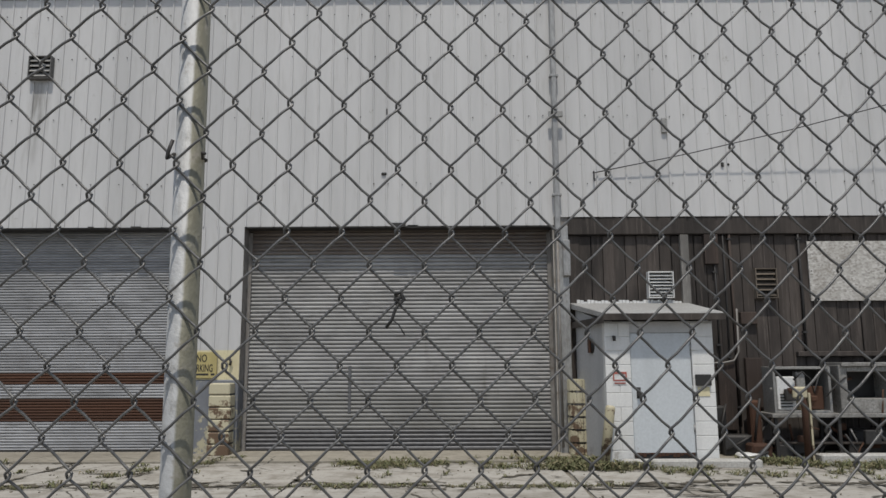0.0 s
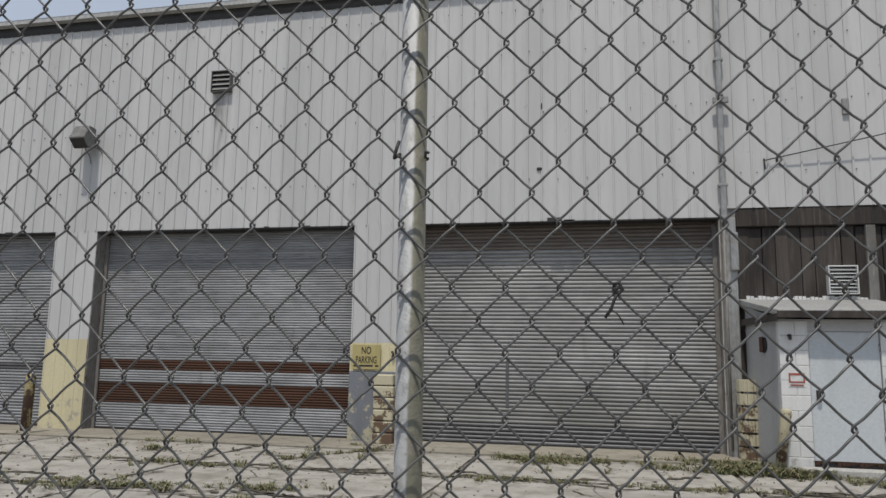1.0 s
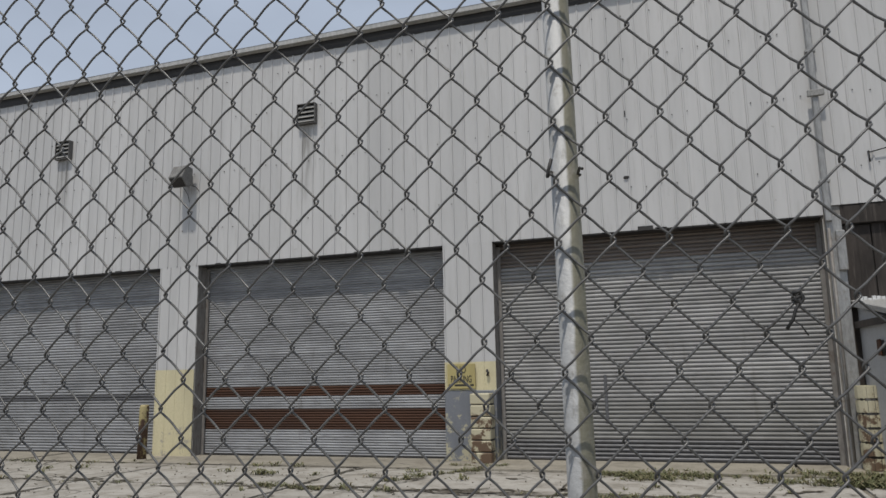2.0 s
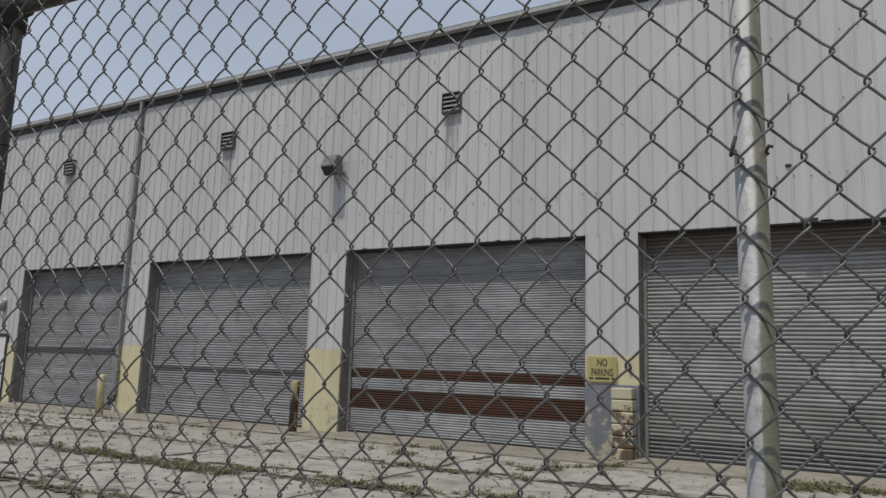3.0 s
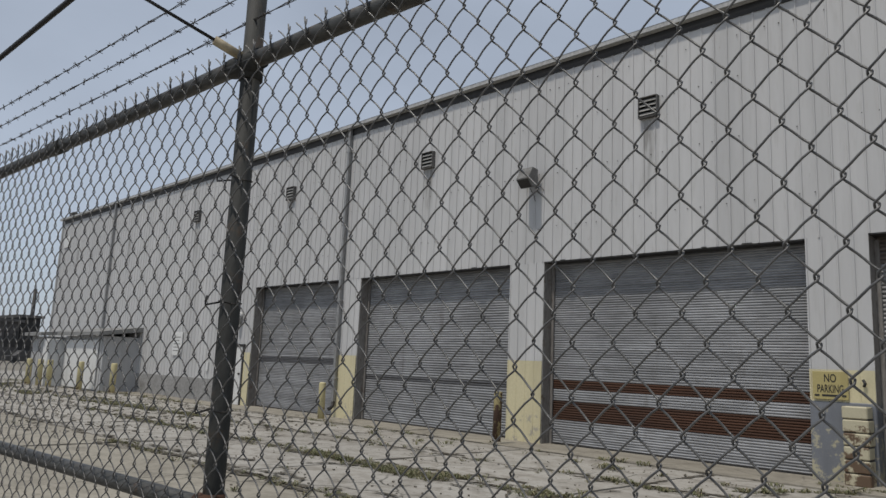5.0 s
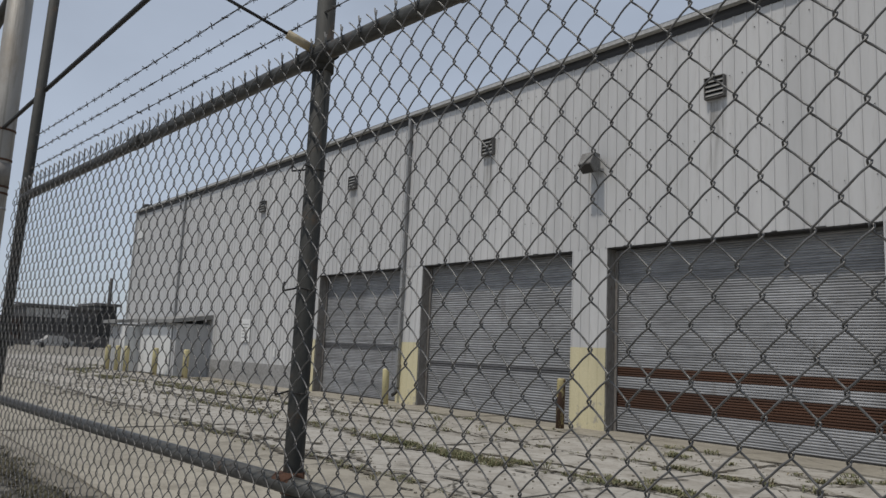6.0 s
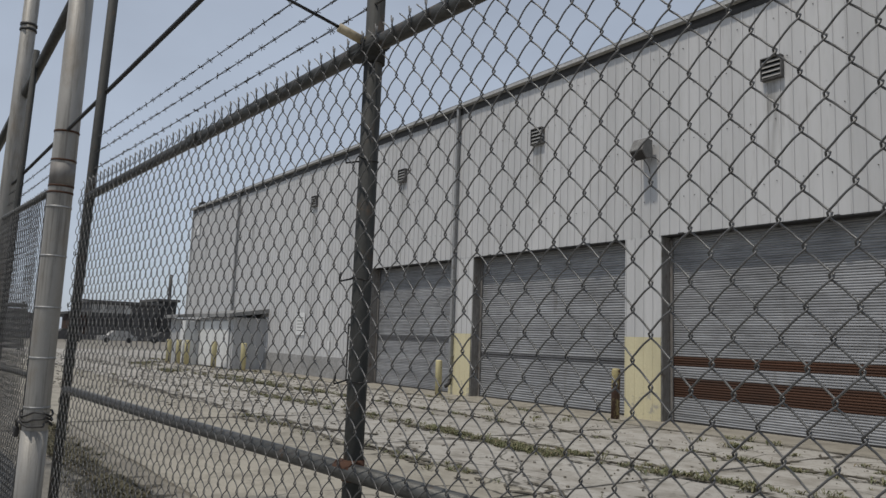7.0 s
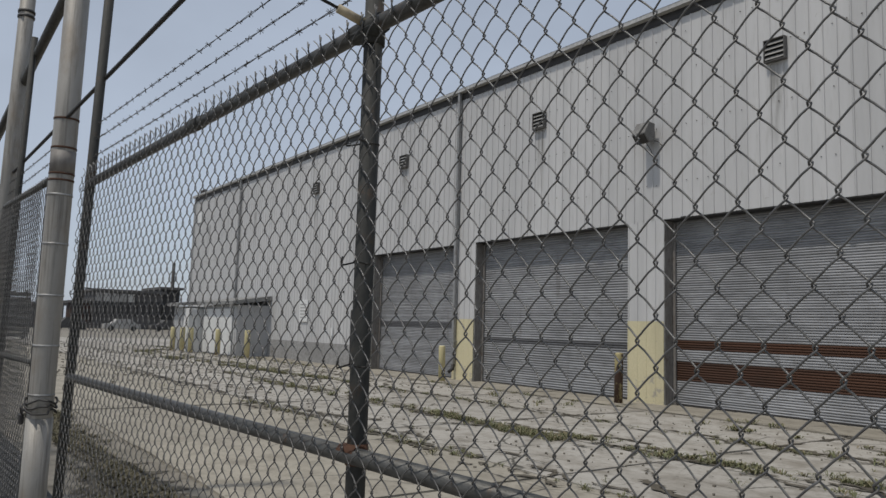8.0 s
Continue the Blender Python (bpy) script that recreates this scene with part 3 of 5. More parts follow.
def steel_bollard(x, y, h, r, mat, label, lean=0.0, cap=True):
    t = thing("bollard", pose(x, y, 0, 0, lean), label, "bollard", "steel bollards")
    bm = BM()
    tube(bm, [(0, 0, -0.02), (0, 0, h - 0.04), (0, 0, h - 0.012), (0, 0, h)], r, 14, True, [r, r, r * 0.92, r * 0.6])
    part("pipe", bm, mat, t)
    bm = BM()
    tube(bm, [(0, 0, -0.02), (0, 0, 0.05)], r + 0.035, 12, True, [r + 0.05, r + 0.01])
    part("collar", bm, APRON, t, "dirty concrete collar")
    return t


steel_bollard(-9.62, FY - 0.85, 1.02, 0.085, RUSTPOST, "badly rusted steel bollard with yellow remnants", 1.0)
steel_bollard(-15.35, FY - 0.95, 0.95, 0.085, BOLLARD, "yellow painted steel bollard before a pier", -1.5)
for x, y, h in ((-34.38, 10.1, 1.1), (-33.28, 10.2, 1.1), (-32.41, 10.3, 1.1), (-29.54, 10.5, 1.1), (-27.39, 10.9, 1.1)):
    steel_bollard(x, y, h, 0.11, BOLLARD, "yellow painted steel bollard by the lean-to")


# ---- downpipes, vents, lamps on the wall ----
def downpipe(x, z0, z1, foot=True):
    t = thing("downpipe", pose(x, FY - 0.06, 0), "grey metal downpipe strapped to the siding", "downpipe", "downpipes")
    bm = BM()
    box(bm, -0.045, -0.05, z0, 0.045, 0.05, z1, 0.012)
    part("pipe", bm, GALV, t)
    z = z0 + 0.6
    while z < z1:
        bm = BM()
        box(bm, -0.075, -0.056, z, 0.075, 0.06, z + 0.04, 0.004)
        part("strap", bm, GALV, t)
        z += 2.1
    if foot:
        bm = BM()
        tube(bm, [(0, 0, z0 + 0.02), (0, -0.02, z0 - 0.12), (0, -0.14, z0 - 0.2)], 0.05, 8)
        part("shoe", bm, DARK, t, "dark outlet shoe")
    return t


downpipe(-16.07, 0.42, EAVE + 0.05)
downpipe(-32.9, 0.3, EAVE + 0.05)
downpipe(2.165, 3.60, EAVE + 0.05, False)


def louvred_vent(x, y, z, w, h, mat, label, n=5, rim=None, deep=0.10):
    t = thing("louvred_vent", pose(x, y, z), label, "vent", "wall vents")
    e = 0.018
    for q in ((-w / 2, -h / 2, -w / 2 + e, h / 2), (w / 2 - e, -h / 2, w / 2, h / 2), (-w / 2 + e, -h / 2, w / 2 - e, -h / 2 + e), (-w / 2 + e, h / 2 - e, w / 2 - e, h / 2)):
        bm = BM()
        box(bm, q[0], -deep, q[1], q[2], 0.05, q[3], 0.004)
        part("frame", bm, rim or mat, t)
    bm = BM()
    box(bm, -w / 2 + 0.02, 0.0, -h / 2 + 0.02, w / 2 - 0.02, 0.04, h / 2 - 0.02)
    part("backing", bm, BLACK, t, "black opening behind the slats")
    rise = 0.36 * (h - 0.06) / n
    for i in range(n):
        z = -h / 2 + 0.03 + (i + 0.5) * (h - 0.06) / n
        bm = BM()
        prism(bm, [(-deep + 0.005, z - rise), (-deep + 0.015, z - rise), (-0.01, z + rise), (-0.02, z + rise)], -w / 2 + 0.025, w / 2 - 0.025)
        part("slat", bm, mat, t)
    return t


for k in range(4):
    louvred_vent(-6.740 - k * BAY, FY - 0.02, 6.541, 0.40, 0.42, LOUVRE, "louvred wall vent in a dark frame with a stain below", 4, RIM, 0.07)

lamp = thing("wall_floodlight", pose(-9.483, FY, 5.52) @ Matrix.Diagonal((0.88, 0.82, 0.9, 1)), "weathered grey box floodlight on a wall bracket", "floodlight")
bm = BM()
prism(bm, [(-0.12, 0.22), (-0.36, 0.24), (-0.54, -0.06), (-0.33, -0.25), (-0.14, -0.20)], -0.19, 0.19)
bmesh.ops.bevel(bm, geom=list(bm.edges), offset=0.012, segments=1, affect="EDGES")
part("housing", bm, LAMPGREY, lamp)
bm = BM()
prism(bm, [(-0.525, -0.078), (-0.345, -0.241), (-0.353, -0.250), (-0.533, -0.087)], -0.165, 0.165)
part("lens", bm, DARK, lamp, "dark glass lens facing down")
bm = BM()
tube(bm, [(0.0, 0.03, -0.02), (0.0, -0.14, -0.02)], 0.03, 8)
box(bm, -0.09, -0.01, -0.11, 0.09, 0.03, 0.09, 0.004)
part("bracket", bm, GALV, lamp)
bm = BM()
tube(bm, [(0.12, -0.14, -0.16), (0.22, -0.03, -0.20), (0.30, -0.005, -0.30)], 0.009, 6)
tube(bm, [(-0.05, -0.14, -0.2), (0.0, -0.02, -0.36), (0.03, 0.0, -0.52)], 0.009, 6)
part("cord", bm, DARK, lamp, "loose dark cord")

for x, z, w, h, label in ((4.04, 5.442, 0.09, 0.26, "small grey junction plate on the siding"), (2.172, 5.616, 0.24, 0.10, "grey strap plate over the downpipe")):
    t = thing("wall_plate", pose(x, FY - 0.12 if w > 0.2 else FY, z), label, "plate")
    bm = BM()
    box(bm, -w / 2, -0.03, -h / 2, w / 2, 0.03, h / 2, 0.008)
    part("plate", bm, LOUVRE, t)
t = thing("wall_lamp", pose(-21.35, FY, 2.85), "small pale dome lamp above the side door", "lamp")
bm = BM()
tube(bm, [(0, 0.03, 0), (0, -0.08, 0)], 0.09, 12)
part("base", bm, PAPER, t)
bm = BM()
tube(bm, [(0, -0.07, 0.0), (0, -0.10, -0.1), (0, -0.10, -0.3)], 0.08, 12, True, [0.05, 0.11, 0.10])
part("dome", bm, LENS, t, "clouded glass dome")

# side door next to the last rolling door
bm = BM()
box(bm, -21.95, FY - 0.03, 0, -21.86, FY + 0.08, 1.92, 0.006)
box(bm, -21.05, FY - 0.03, 0, -20.96, FY + 0.08, 1.92, 0.006)
box(bm, -21.86, FY - 0.03, 1.83, -21.05, FY + 0.08, 1.92, 0.006)
door_frame = structure("door_1", bm, DARK, "dull white steel side door in a dark frame", "door")
bm = BM()
box(bm, -21.86, FY - 0.012, 0.02, -21.05, FY + 0.04, 1.83, 0.004)
leaf = part("door_leaf", bm, PAPER, door_frame, "dull white steel door leaf")
bm = BM()
tube(bm, [(-21.15, FY - 0.012, 0.98), (-21.15, FY - 0.06, 0.98)], 0.035, 10)
part("knob", bm, DARK, leaf)
t = thing("wall_notice", pose(-25.66, FY - 0.004, 1.9), "white notice board with grey lines on the siding", "notice")
bm = BM()
box(bm, -0.36, -0.03, -0.42, 0.36, 0.0, 0.42, 0.005)
part("board", bm, PAPER, t)
for i in range(5):
    bm = BM()
    box(bm, -0.26, -0.034, 0.22 - i * 0.12, 0.26 - 0.1 * (i % 2), -0.031, 0.25 - i * 0.12)
    part("print_line", bm, LOUVRE, t, "grey unreadable line of print")
for x, z, w, h in ((-23.3, 1.15, 0.16, 0.3), (-38.9, 6.85, 0.8, 0.55)):
    t = thing("wall_notice", pose(x, FY - 0.004, z), "small pale blank panel on the siding", "notice")
    bm = BM()
    box(bm, -w / 2, -0.03, -h / 2, w / 2, 0.0, h / 2, 0.005)
    part("board", bm, PAPER, t)

# lean-to boxes at the far end
def lean_to(x0, x1, depth, h, label, mat):
    t = thing("lean_to", pose(x1, FY, 0), label, "lean-to", "lean-tos")
    w = x1 - x0
    bm = BM()
    box(bm, -w, -depth, 0, 0, -0.004, h - 0.25)
    part("wall", bm, mat, t)
    n = int(w / 0.3)
    bm = BM()
    for i in range(n):
        box(bm, -w + 0.1 + i * 0.3, -depth - 0.02, 0.02, -w + 0.15 + i * 0.3, -depth - 0.001, h - 0.27)
    for i in range(int(depth / 0.3)):
        box(bm, 0.001, -depth + 0.1 + i * 0.3, 0.02, 0.02, -depth + 0.15 + i * 0.3, h - 0.27)
    part("rib", bm, mat, t, "pressed ribs of the sheet")
    bm = BM()
    prism(bm, [(-depth - 0.3, h - 0.24), (-depth - 0.3, h - 0.10), (-0.002, h + 0.16), (-0.002, h - 0.02)], -w - 0.2, 0.25)
    part("roof", bm, LOUVRE, t, "dark sheet roof with a fascia")
    return t


lt = lean_to(-33.2, -29.0, 1.35, 2.35, "grey sheet lean-to with a dark roof", SHEDGREY)
bm = BM()
box(bm, -3.9, -1.42, 0.05, -0.4, -1.375, 1.95, 0.01)
part("door", bm, WHITE, lt, "white painted double door")
lean_to(-35.75, -33.95, 1.9, 2.3, "grey sheet lean-to at the building corner", SHEDGREY)
bm = BM()
box(bm, -33.9, FY - 2.0, 0, -33.25, FY - 0.75, 1.95, 0.02)
t = thing("white_cabinet", pose(0, 0, 0), "tall white utility cabinet beside the lean-to", "cabinet")
part("body", bm, WHITE, t)


# ---- timber annexe at the right of the first door ----
annexe = thing("wall_annexe", pose(0, FY, 0), "dark weathered vertical board wall under the steel siding", "wall", kind="structure")
bm = BM()
box(bm, WOOD_L, 0.16, -0.1, END_R, 0.30, WOOD_HEAD + 0.2)
part("backing", bm, BLACK, annexe, "dark space behind the boards")
bm = BM()
box(bm, WOOD_L, 0.03, WOOD_HEAD - 0.30, END_R, 0.15, WOOD_HEAD - 0.005, 0.01)
part("header_beam", bm, WOOD, annexe, "dark timber header beam")
BOARDS = [to_mesh("board", box(BM(), 0, 0, 0, 0.185, 0.03, WOOD_HEAD - 0.3 - q, 0.005), WOOD) for q in (0.0, 0.012)]
x = WOOD_L
i = 0
while x < END_R - 0.2:
    piece("board", BOARDS[i % 2], annexe, pose(x + random.uniform(0, 0.004), 0.11 + random.uniform(-0.012, 0.008), random.uniform(-0.01, 0.0), 0, random.uniform(-0.15, 0.15)))
    x += 0.193
    i += 1
for x0, x1, z0, z1, mat, label in ((4.22, 4.36, 2.0, WOOD_HEAD - 0.31, GREYWOOD, "grey timber post"), (4.62, 4.85, 3.05, WOOD_HEAD - 0.31, BROWN, "brown timber block"),
                                   (5.15, 5.42, 2.05, 2.25, BROWN, "brown timber ledge"), (5.18, 5.45, 0.7, 1.5, BROWN, "brown timber panel"),
                                   (4.72, 5.0, 0.35, 1.45, BROWN, "rusty brown sheet"), (6.05, 7.9, 1.52, 1.60, WOOD, "dark timber ledge")):
    bm = BM()
    box(bm, x0, 0.02, z0, x1, 0.115, z1, 0.008)
    part("timber", bm, mat, annexe, label)
# pier at the corner: box column, conduit and meter box
t = thing("corner_column", pose(2.225, FY, 0), "grey steel corner column with a conduit", "column")
bm = BM()
box(bm, -0.095, -0.03, 0, 0.115, 0.14, 3.70, 0.01)
part("column", bm, GALV, t)
bm = BM()
tube(bm, [(-0.07, -0.06, 0.1), (-0.07, -0.06, 3.5)], 0.022, 8)
part("conduit", bm, JAMB, t, "rusty conduit")
bm = BM()
box(bm, 0.01, -0.11, 2.85, 0.13, -0.032, 3.45, 0.01)
part("meter_box", bm, GALV, t, "grey metal box")
louvred_vent(3.85, FY + 0.05, 2.70, 0.42, 0.44, WHITE, "white louvred vent in the board wall", 7)
louvred_vent(5.60, FY + 0.08, 2.72, 0.36, 0.50, TANWOOD, "brown wooden louvred vent in the board wall")
t = thing("boarded_window", pose(7.25, FY + 0.09, 2.93), "pale weathered chipboard sheet covering a window", "boarded window")
bm = BM()
box(bm, -0.9, -0.03, -0.5, 0.9, 0.0, 0.5, 0.004)
part("board", bm, OSB, t)
for sx in (-0.86, 0.86):
    for sz in (-0.4, 0.0, 0.4):
        bm = BM()
        tube(bm, [(sx, -0.033, sz), (sx, -0.028, sz)], 0.012, 6)
        part("nail", bm, DARK, t)
for x, z0, z1, mat, r in ((5.05, 0.4, 3.86, BROWN, 0.022), (4.78, 1.4, 3.3, DARK, 0.014), (6.2, 1.6, 3.86, DARK, 0.02), (4.94, 1.2, 4.0, DARK, 0.012)):
    t = thing("conduit", pose(x, FY + 0.06, 0), "thin rusty conduit running up the board wall", "conduit", "conduits")
    bm = BM()
    tube(bm, [(0, 0, z0), (0.01, -0.005, (z0 + z1) / 2), (0, 0, z1)], r, 7)
    part("pipe", bm, mat, t)
    for z in (z0 + 0.3, z1 - 0.4):
        bm = BM()
        box(bm, -0.04, -r - 0.004, z, 0.04, r + 0.01, z + 0.03)
        part("clip", bm, DARK, t)
t = thing("gas_pipe", pose(4.3, FY - 0.02, 0), "thin grey pipe bending along the board wall", "pipe")
bm = BM()
tube(bm, [(0.0, 0, 1.42), (0.5, 0, 1.42), (0.68, 0, 1.46), (0.76, 0, 1.60), (0.77, 0, 2.3)], 0.016, 8)
part("pipe", bm, JAMB, t)
# service cable with its hook
t = thing("service_cable", pose(2.806, FY, 4.61), "thin black service cable hooked to the siding", "cable")
bm = BM()
tube(bm, [(0, -0.03, 0), (1.6, -0.13, 0.30), (3.2, -0.27, 0.64), (5.6, -0.5, 1.22), (9.0, -0.8, 2.1)], 0.009, 6)
part("cable", bm, BLACK, t)
bm = BM()
tube(bm, [(0, 0.03, 0.02), (0, -0.05, 0.02), (0, -0.05, -0.10), (0.01, -0.02, -0.14)], 0.012, 6)
part("hook", bm, DARK, t)

# ---- block shed ----
SX, SY, SW, SD, SH = 2.59, 11.0, 1.57, 1.44, 2.0
shed = thing("utility_shed", pose(SX, SY, 0), "small white painted block shed with a flat door", "shed")
row, bl = 0.2, 0.4
for r in range(10):
    z = r * row
    for x0, x1 in ((0.0, 0.37), (1.25, SW)):
        cuts = [x0, x0 + 0.2 if (r % 2 and x1 - x0 > 0.36) else x1, x1]
        for a, b in zip(cuts, cuts[1:]):
            if b - a > 0.05:
                bm = BM()
                box(bm, a + 0.003, 0.0, z + 0.003, b - 0.003, 0.15, z + row - 0.003, 0.006)
                part("block", bm, WHITE, shed)
bm = BM()
box(bm, 0.002, 0.012, 0.0, 0.366, 0.148, 2.0)
box(bm, 1.254, 0.012, 0.0, SW - 0.002, 0.148, 2.0)
part("mortar", bm, WHITE, shed, "mortar joints")
bm = BM()
prism(bm, [(0.001, 0.152), (0.15, 0.152), (0.0, SD), (-0.16, SD)], 0, SH + 0.04, 2)
box(bm, SW - 0.15, 0.152, 0, SW - 0.001, SD, SH + 0.04)
for v in bm.verts:
    if v.co.y > 1.0 and v.co.z > 1.0:
        v.co.z += 0.26   # wall tops follow the roof slope
box(bm, 0.001, 0.004, 2.002, SW - 0.001, 0.15, SH + 0.02)
box(bm, 0.37, 0.02, 1.86, 1.25, 0.15, 2.0)
part("side_wall", bm, SHEDGREY, shed, "grey washed side walls")
bm = BM()
box(bm, 0.375, 0.03, 0.16, 1.245, 0.075, 1.855, 0.006)
leaf = part("door", bm, DOORWHITE, shed, "pale blue-white flush steel door")
bm = BM()
tube(bm, [(0.47, 0.03, 0.98), (0.47, -0.03, 0.98)], 0.03, 10)
box(bm, 0.44, 0.022, 0.92, 0.50, 0.031, 1.08, 0.003)
part("knob", bm, DARK, leaf)
for z in (0.45, 1.0, 1.6):
    bm = BM()
    tube(bm, [(1.244, 0.024, z), (1.244, 0.024, z + 0.1)], 0.012, 8)
    part("hinge", bm, GALV, leaf)
bm = BM()
box(bm, 0.38, 0.04, 0.03, 1.24, 0.10, 0.158)
part("threshold_gap", bm, BLACK, shed, "black rotted gap below the door")
bm = BM()
for i in range(16):
    x = 0.39 + i * 0.053
    box(bm, x, 0.028, 0.158 - random.uniform(0.01, 0.06), x + 0.045, 0.042, 0.165)
part("rust_edge", bm, RUST, shed, "ragged rusted lower door edge")
bm = BM()
prism(bm, [(-0.20, SH + 0.06), (-0.20, SH + 0.14), (SD + 0.1, SH + 0.42), (SD + 0.1, SH + 0.32)], -0.04, SW + 0.12)
for v in bm.verts:
    if v.co.y > 1.0:
        v.co.x += -0.20 if v.co.x < 0.5 else 0.03
bmesh.ops.bevel(bm, geom=list(bm.edges), offset=0.01, segments=1, affect="EDGES")
part("roof", bm, ROOFING, shed, "pale roll-roofed sloping slab")
bm = BM()
box(bm, -0.05, -0.215, SH + 0.03, SW + 0.13, -0.202, SH + 0.125, 0.004)
prism(bm, [(-0.055, -0.19), (-0.041, -0.19), (-0.21, SD), (-0.225, SD)], SH - 0.01, SH + 0.09, 2)
part("fascia", bm, WOOD, shed, "dark weathered fascia board")
bm = BM()
for i in range(30):
    x = -0.12 + i * 0.058
    box(bm, x, SD + 0.02, SH + 0.385, x + 0.05, SD + 0.09, SH + 0.43 + random.uniform(0, 0.035))
part("torn_felt", bm, PAPER, shed, "torn pale felt edge at the wall")
bm = BM()
tube(bm, [(-0.02, 0.62, 1.68), (-0.085, 0.62, 1.68)], 0.11, 14)
part("round_vent", bm, BLACK, shed, "dark round hole in the side wall")
bm = BM()
box(bm, -0.115, 0.55, 1.58, -0.085, 0.72, 1.80, 0.01)
part("vent_flap", bm, RUST, shed, "rusty flap")
bm = BM()
box(bm, 0.10, -0.008, 1.12, 0.30, -0.001, 1.30)
sign = part("warning_sign", bm, PAPER, shed, "white warning sign with red border")
for q in ((0.10, 1.27, 0.30, 1.30), (0.10, 1.17, 0.30, 1.19), (0.10, 1.19, 0.12, 1.27), (0.28, 1.19, 0.30, 1.27), (0.12, 1.13, 0.28, 1.15)):
    bm = BM()
    box(bm, q[0], -0.012, q[1], q[2], -0.0085, q[3])
    part("sign_border", bm, RED, sign)
bm = BM()
box(bm, 1.28, -0.05, 1.10, 1.50, -0.001, 1.26, 0.008)
part("mail_slot", bm, BLACK, shed, "black box on the front")
bm = BM()
box(bm, 1.31, -0.010, 0.95, 1.48, -0.001, 1.08, 0.002)
part("yellow_label", bm, YELLOW, shed, "faded yellow label")
bm = BM()
tube(bm, [(0.13, 0.0, 1.80), (0.13, -0.06, 1.80), (0.13, -0.06, 1.74)], 0.022, 8)
part("lamp_socket", bm, DARK, shed, "bare dark lamp socket")
for x0, x1, y0, y1, h, label in ((2.75, 4.65, 10.72, 10.92, 0.10, "pale concrete kerb stone before the shed"), (5.7, 8.6, 11.2, 11.42, 0.11, "pale concrete kerb stone by the annexe")):
    bm = BM()
    box(bm, x0, y0, -0.02, x1, y1, h, 0.02)
    k = tagged(new("kerb_stone", to_mesh("kerb_stone", bm, KERB)), label, "kerb")
steel_bollard(2.50, 10.88, 0.84, 0.07, RUSTCREAM, "leaning cream post with rust at the shed corner", 8.0)

# ---- scrap bench beside the shed ----
bench = thing("scrap_bench", pose(5.25, 11.65, 0), "old metal workbench loaded with scrap cabinets", "workbench")
for x in (0.0, 0.95, 1.9, 2.85):
    for y in (0.0, 0.55):
        bm = BM()
        box(bm, x, y, 0.0, x + 0.05, y + 0.05, 0.60, 0.005)
        part("leg", bm, DARK, bench)
bm = BM()
box(bm, -0.05, -0.05, 0.60, 2.95, 0.65, 0.66, 0.008)
part("bench_top", bm, SCRAPGREY, bench, "grimy grey bench top")
bm = BM()
box(bm, -0.02, 0.05, 0.2, 2.9, 0.6, 0.23, 0.005)
part("lower_shelf", bm, WOOD, bench)
cab = thing("scrap_cabinet", pose(5.28, 11.68, 0.66), "open white metal switch cabinet with loose parts", "cabinet")
for q in ((0, 0, 0, 0.04, 0.4, 0.70), (0.84, 0, 0, 0.88, 0.4, 0.70), (0.04, 0, 0.66, 0.84, 0.4, 0.70), (0.04, 0, 0, 0.84, 0.4, 0.04)):
    bm = BM()
    box(bm, *q, 0.005)
    part("frame_plate", bm, LOUVRE, cab)
bm = BM()
box(bm, 0.04, 0.36, 0.04, 0.84, 0.39, 0.66)
part("back", bm, BLACK, cab, "dark inside")
for q, mat in (((0.06, 0.02, 0.05, 0.34, 0.2, 0.55), PAPER), ((0.38, 0.06, 0.3, 0.52, 0.2, 0.62), LOUVRE), ((0.55, 0.1, 0.05, 0.8, 0.25, 0.4), RUST), ((0.40, 0.04, 0.05, 0.50, 0.18, 0.24), BLOCKPAINT)):
    bm = BM()
    box(bm, *q, 0.012)
    part("switch_unit", bm, mat, cab)
bm = BM()
for i in range(5):
    box(bm, 0.10, 0.005, 0.09 + 0.045 * i, 0.28, 0.018, 0.11 + 0.045 * i)
part("vent_slot", bm, BLACK, cab, "dark vent slots")
bm = BM()
tube(bm, [(0.30, -0.02, 0.5), (0.42, -0.06, 0.62), (0.55, -0.03, 0.52), (0.62, 0.02, 0.30), (0.72, 0.0, 0.62)], 0.015, 6)
part("cord", bm, BLACK, cab)
cab = thing("scrap_cabinet", pose(6.28, 11.66, 0.66), "grey metal counter unit with a dark open front", "cabinet")
for q, mat in (((0, 0, 0, 0.12, 0.45, 0.72), SCRAPGREY), ((0.75, 0, 0, 1.9, 0.45, 0.68), SCRAPGREY), ((0.12, 0, 0.62, 0.75, 0.45, 0.70), SCRAPGREY), ((0.12, 0, 0, 0.75, 0.45, 0.22), SCRAPGREY), ((0.12, 0.40, 0.22, 0.75, 0.44, 0.62), BLACK), ((0.02, -0.06, 0.70, 1.95, 0.5, 0.76), SCRAPGREY)):
    bm = BM()
    box(bm, *q, 0.008)
    part("panel", bm, mat, cab)
t = thing("rusty_post", pose(5.55, 11.3, 0), "bent rusty post with a grimy pale edge", "post")
bm = BM()
tube(bm, [(0, 0, 0), (0.0, 0, 0.75), (-0.03, 0, 0.92), (-0.12, 0.02, 1.04), (-0.2, 0.04, 1.0)], 0.05, 8)
part("post", bm, RUST, t)
bm = BM()
box(bm, 0.055, -0.03, 0, 0.085, 0.03, 0.98, 0.004)
part("edge_strip", bm, RUSTCREAM, t, "flaking cream strip")
bm = BM()
box(bm, -0.17, -0.055, 0.90, 0.04, 0.03, 1.07, 0.025)
part("cap", bm, RUSTCREAM, t, "flaking cream cap")
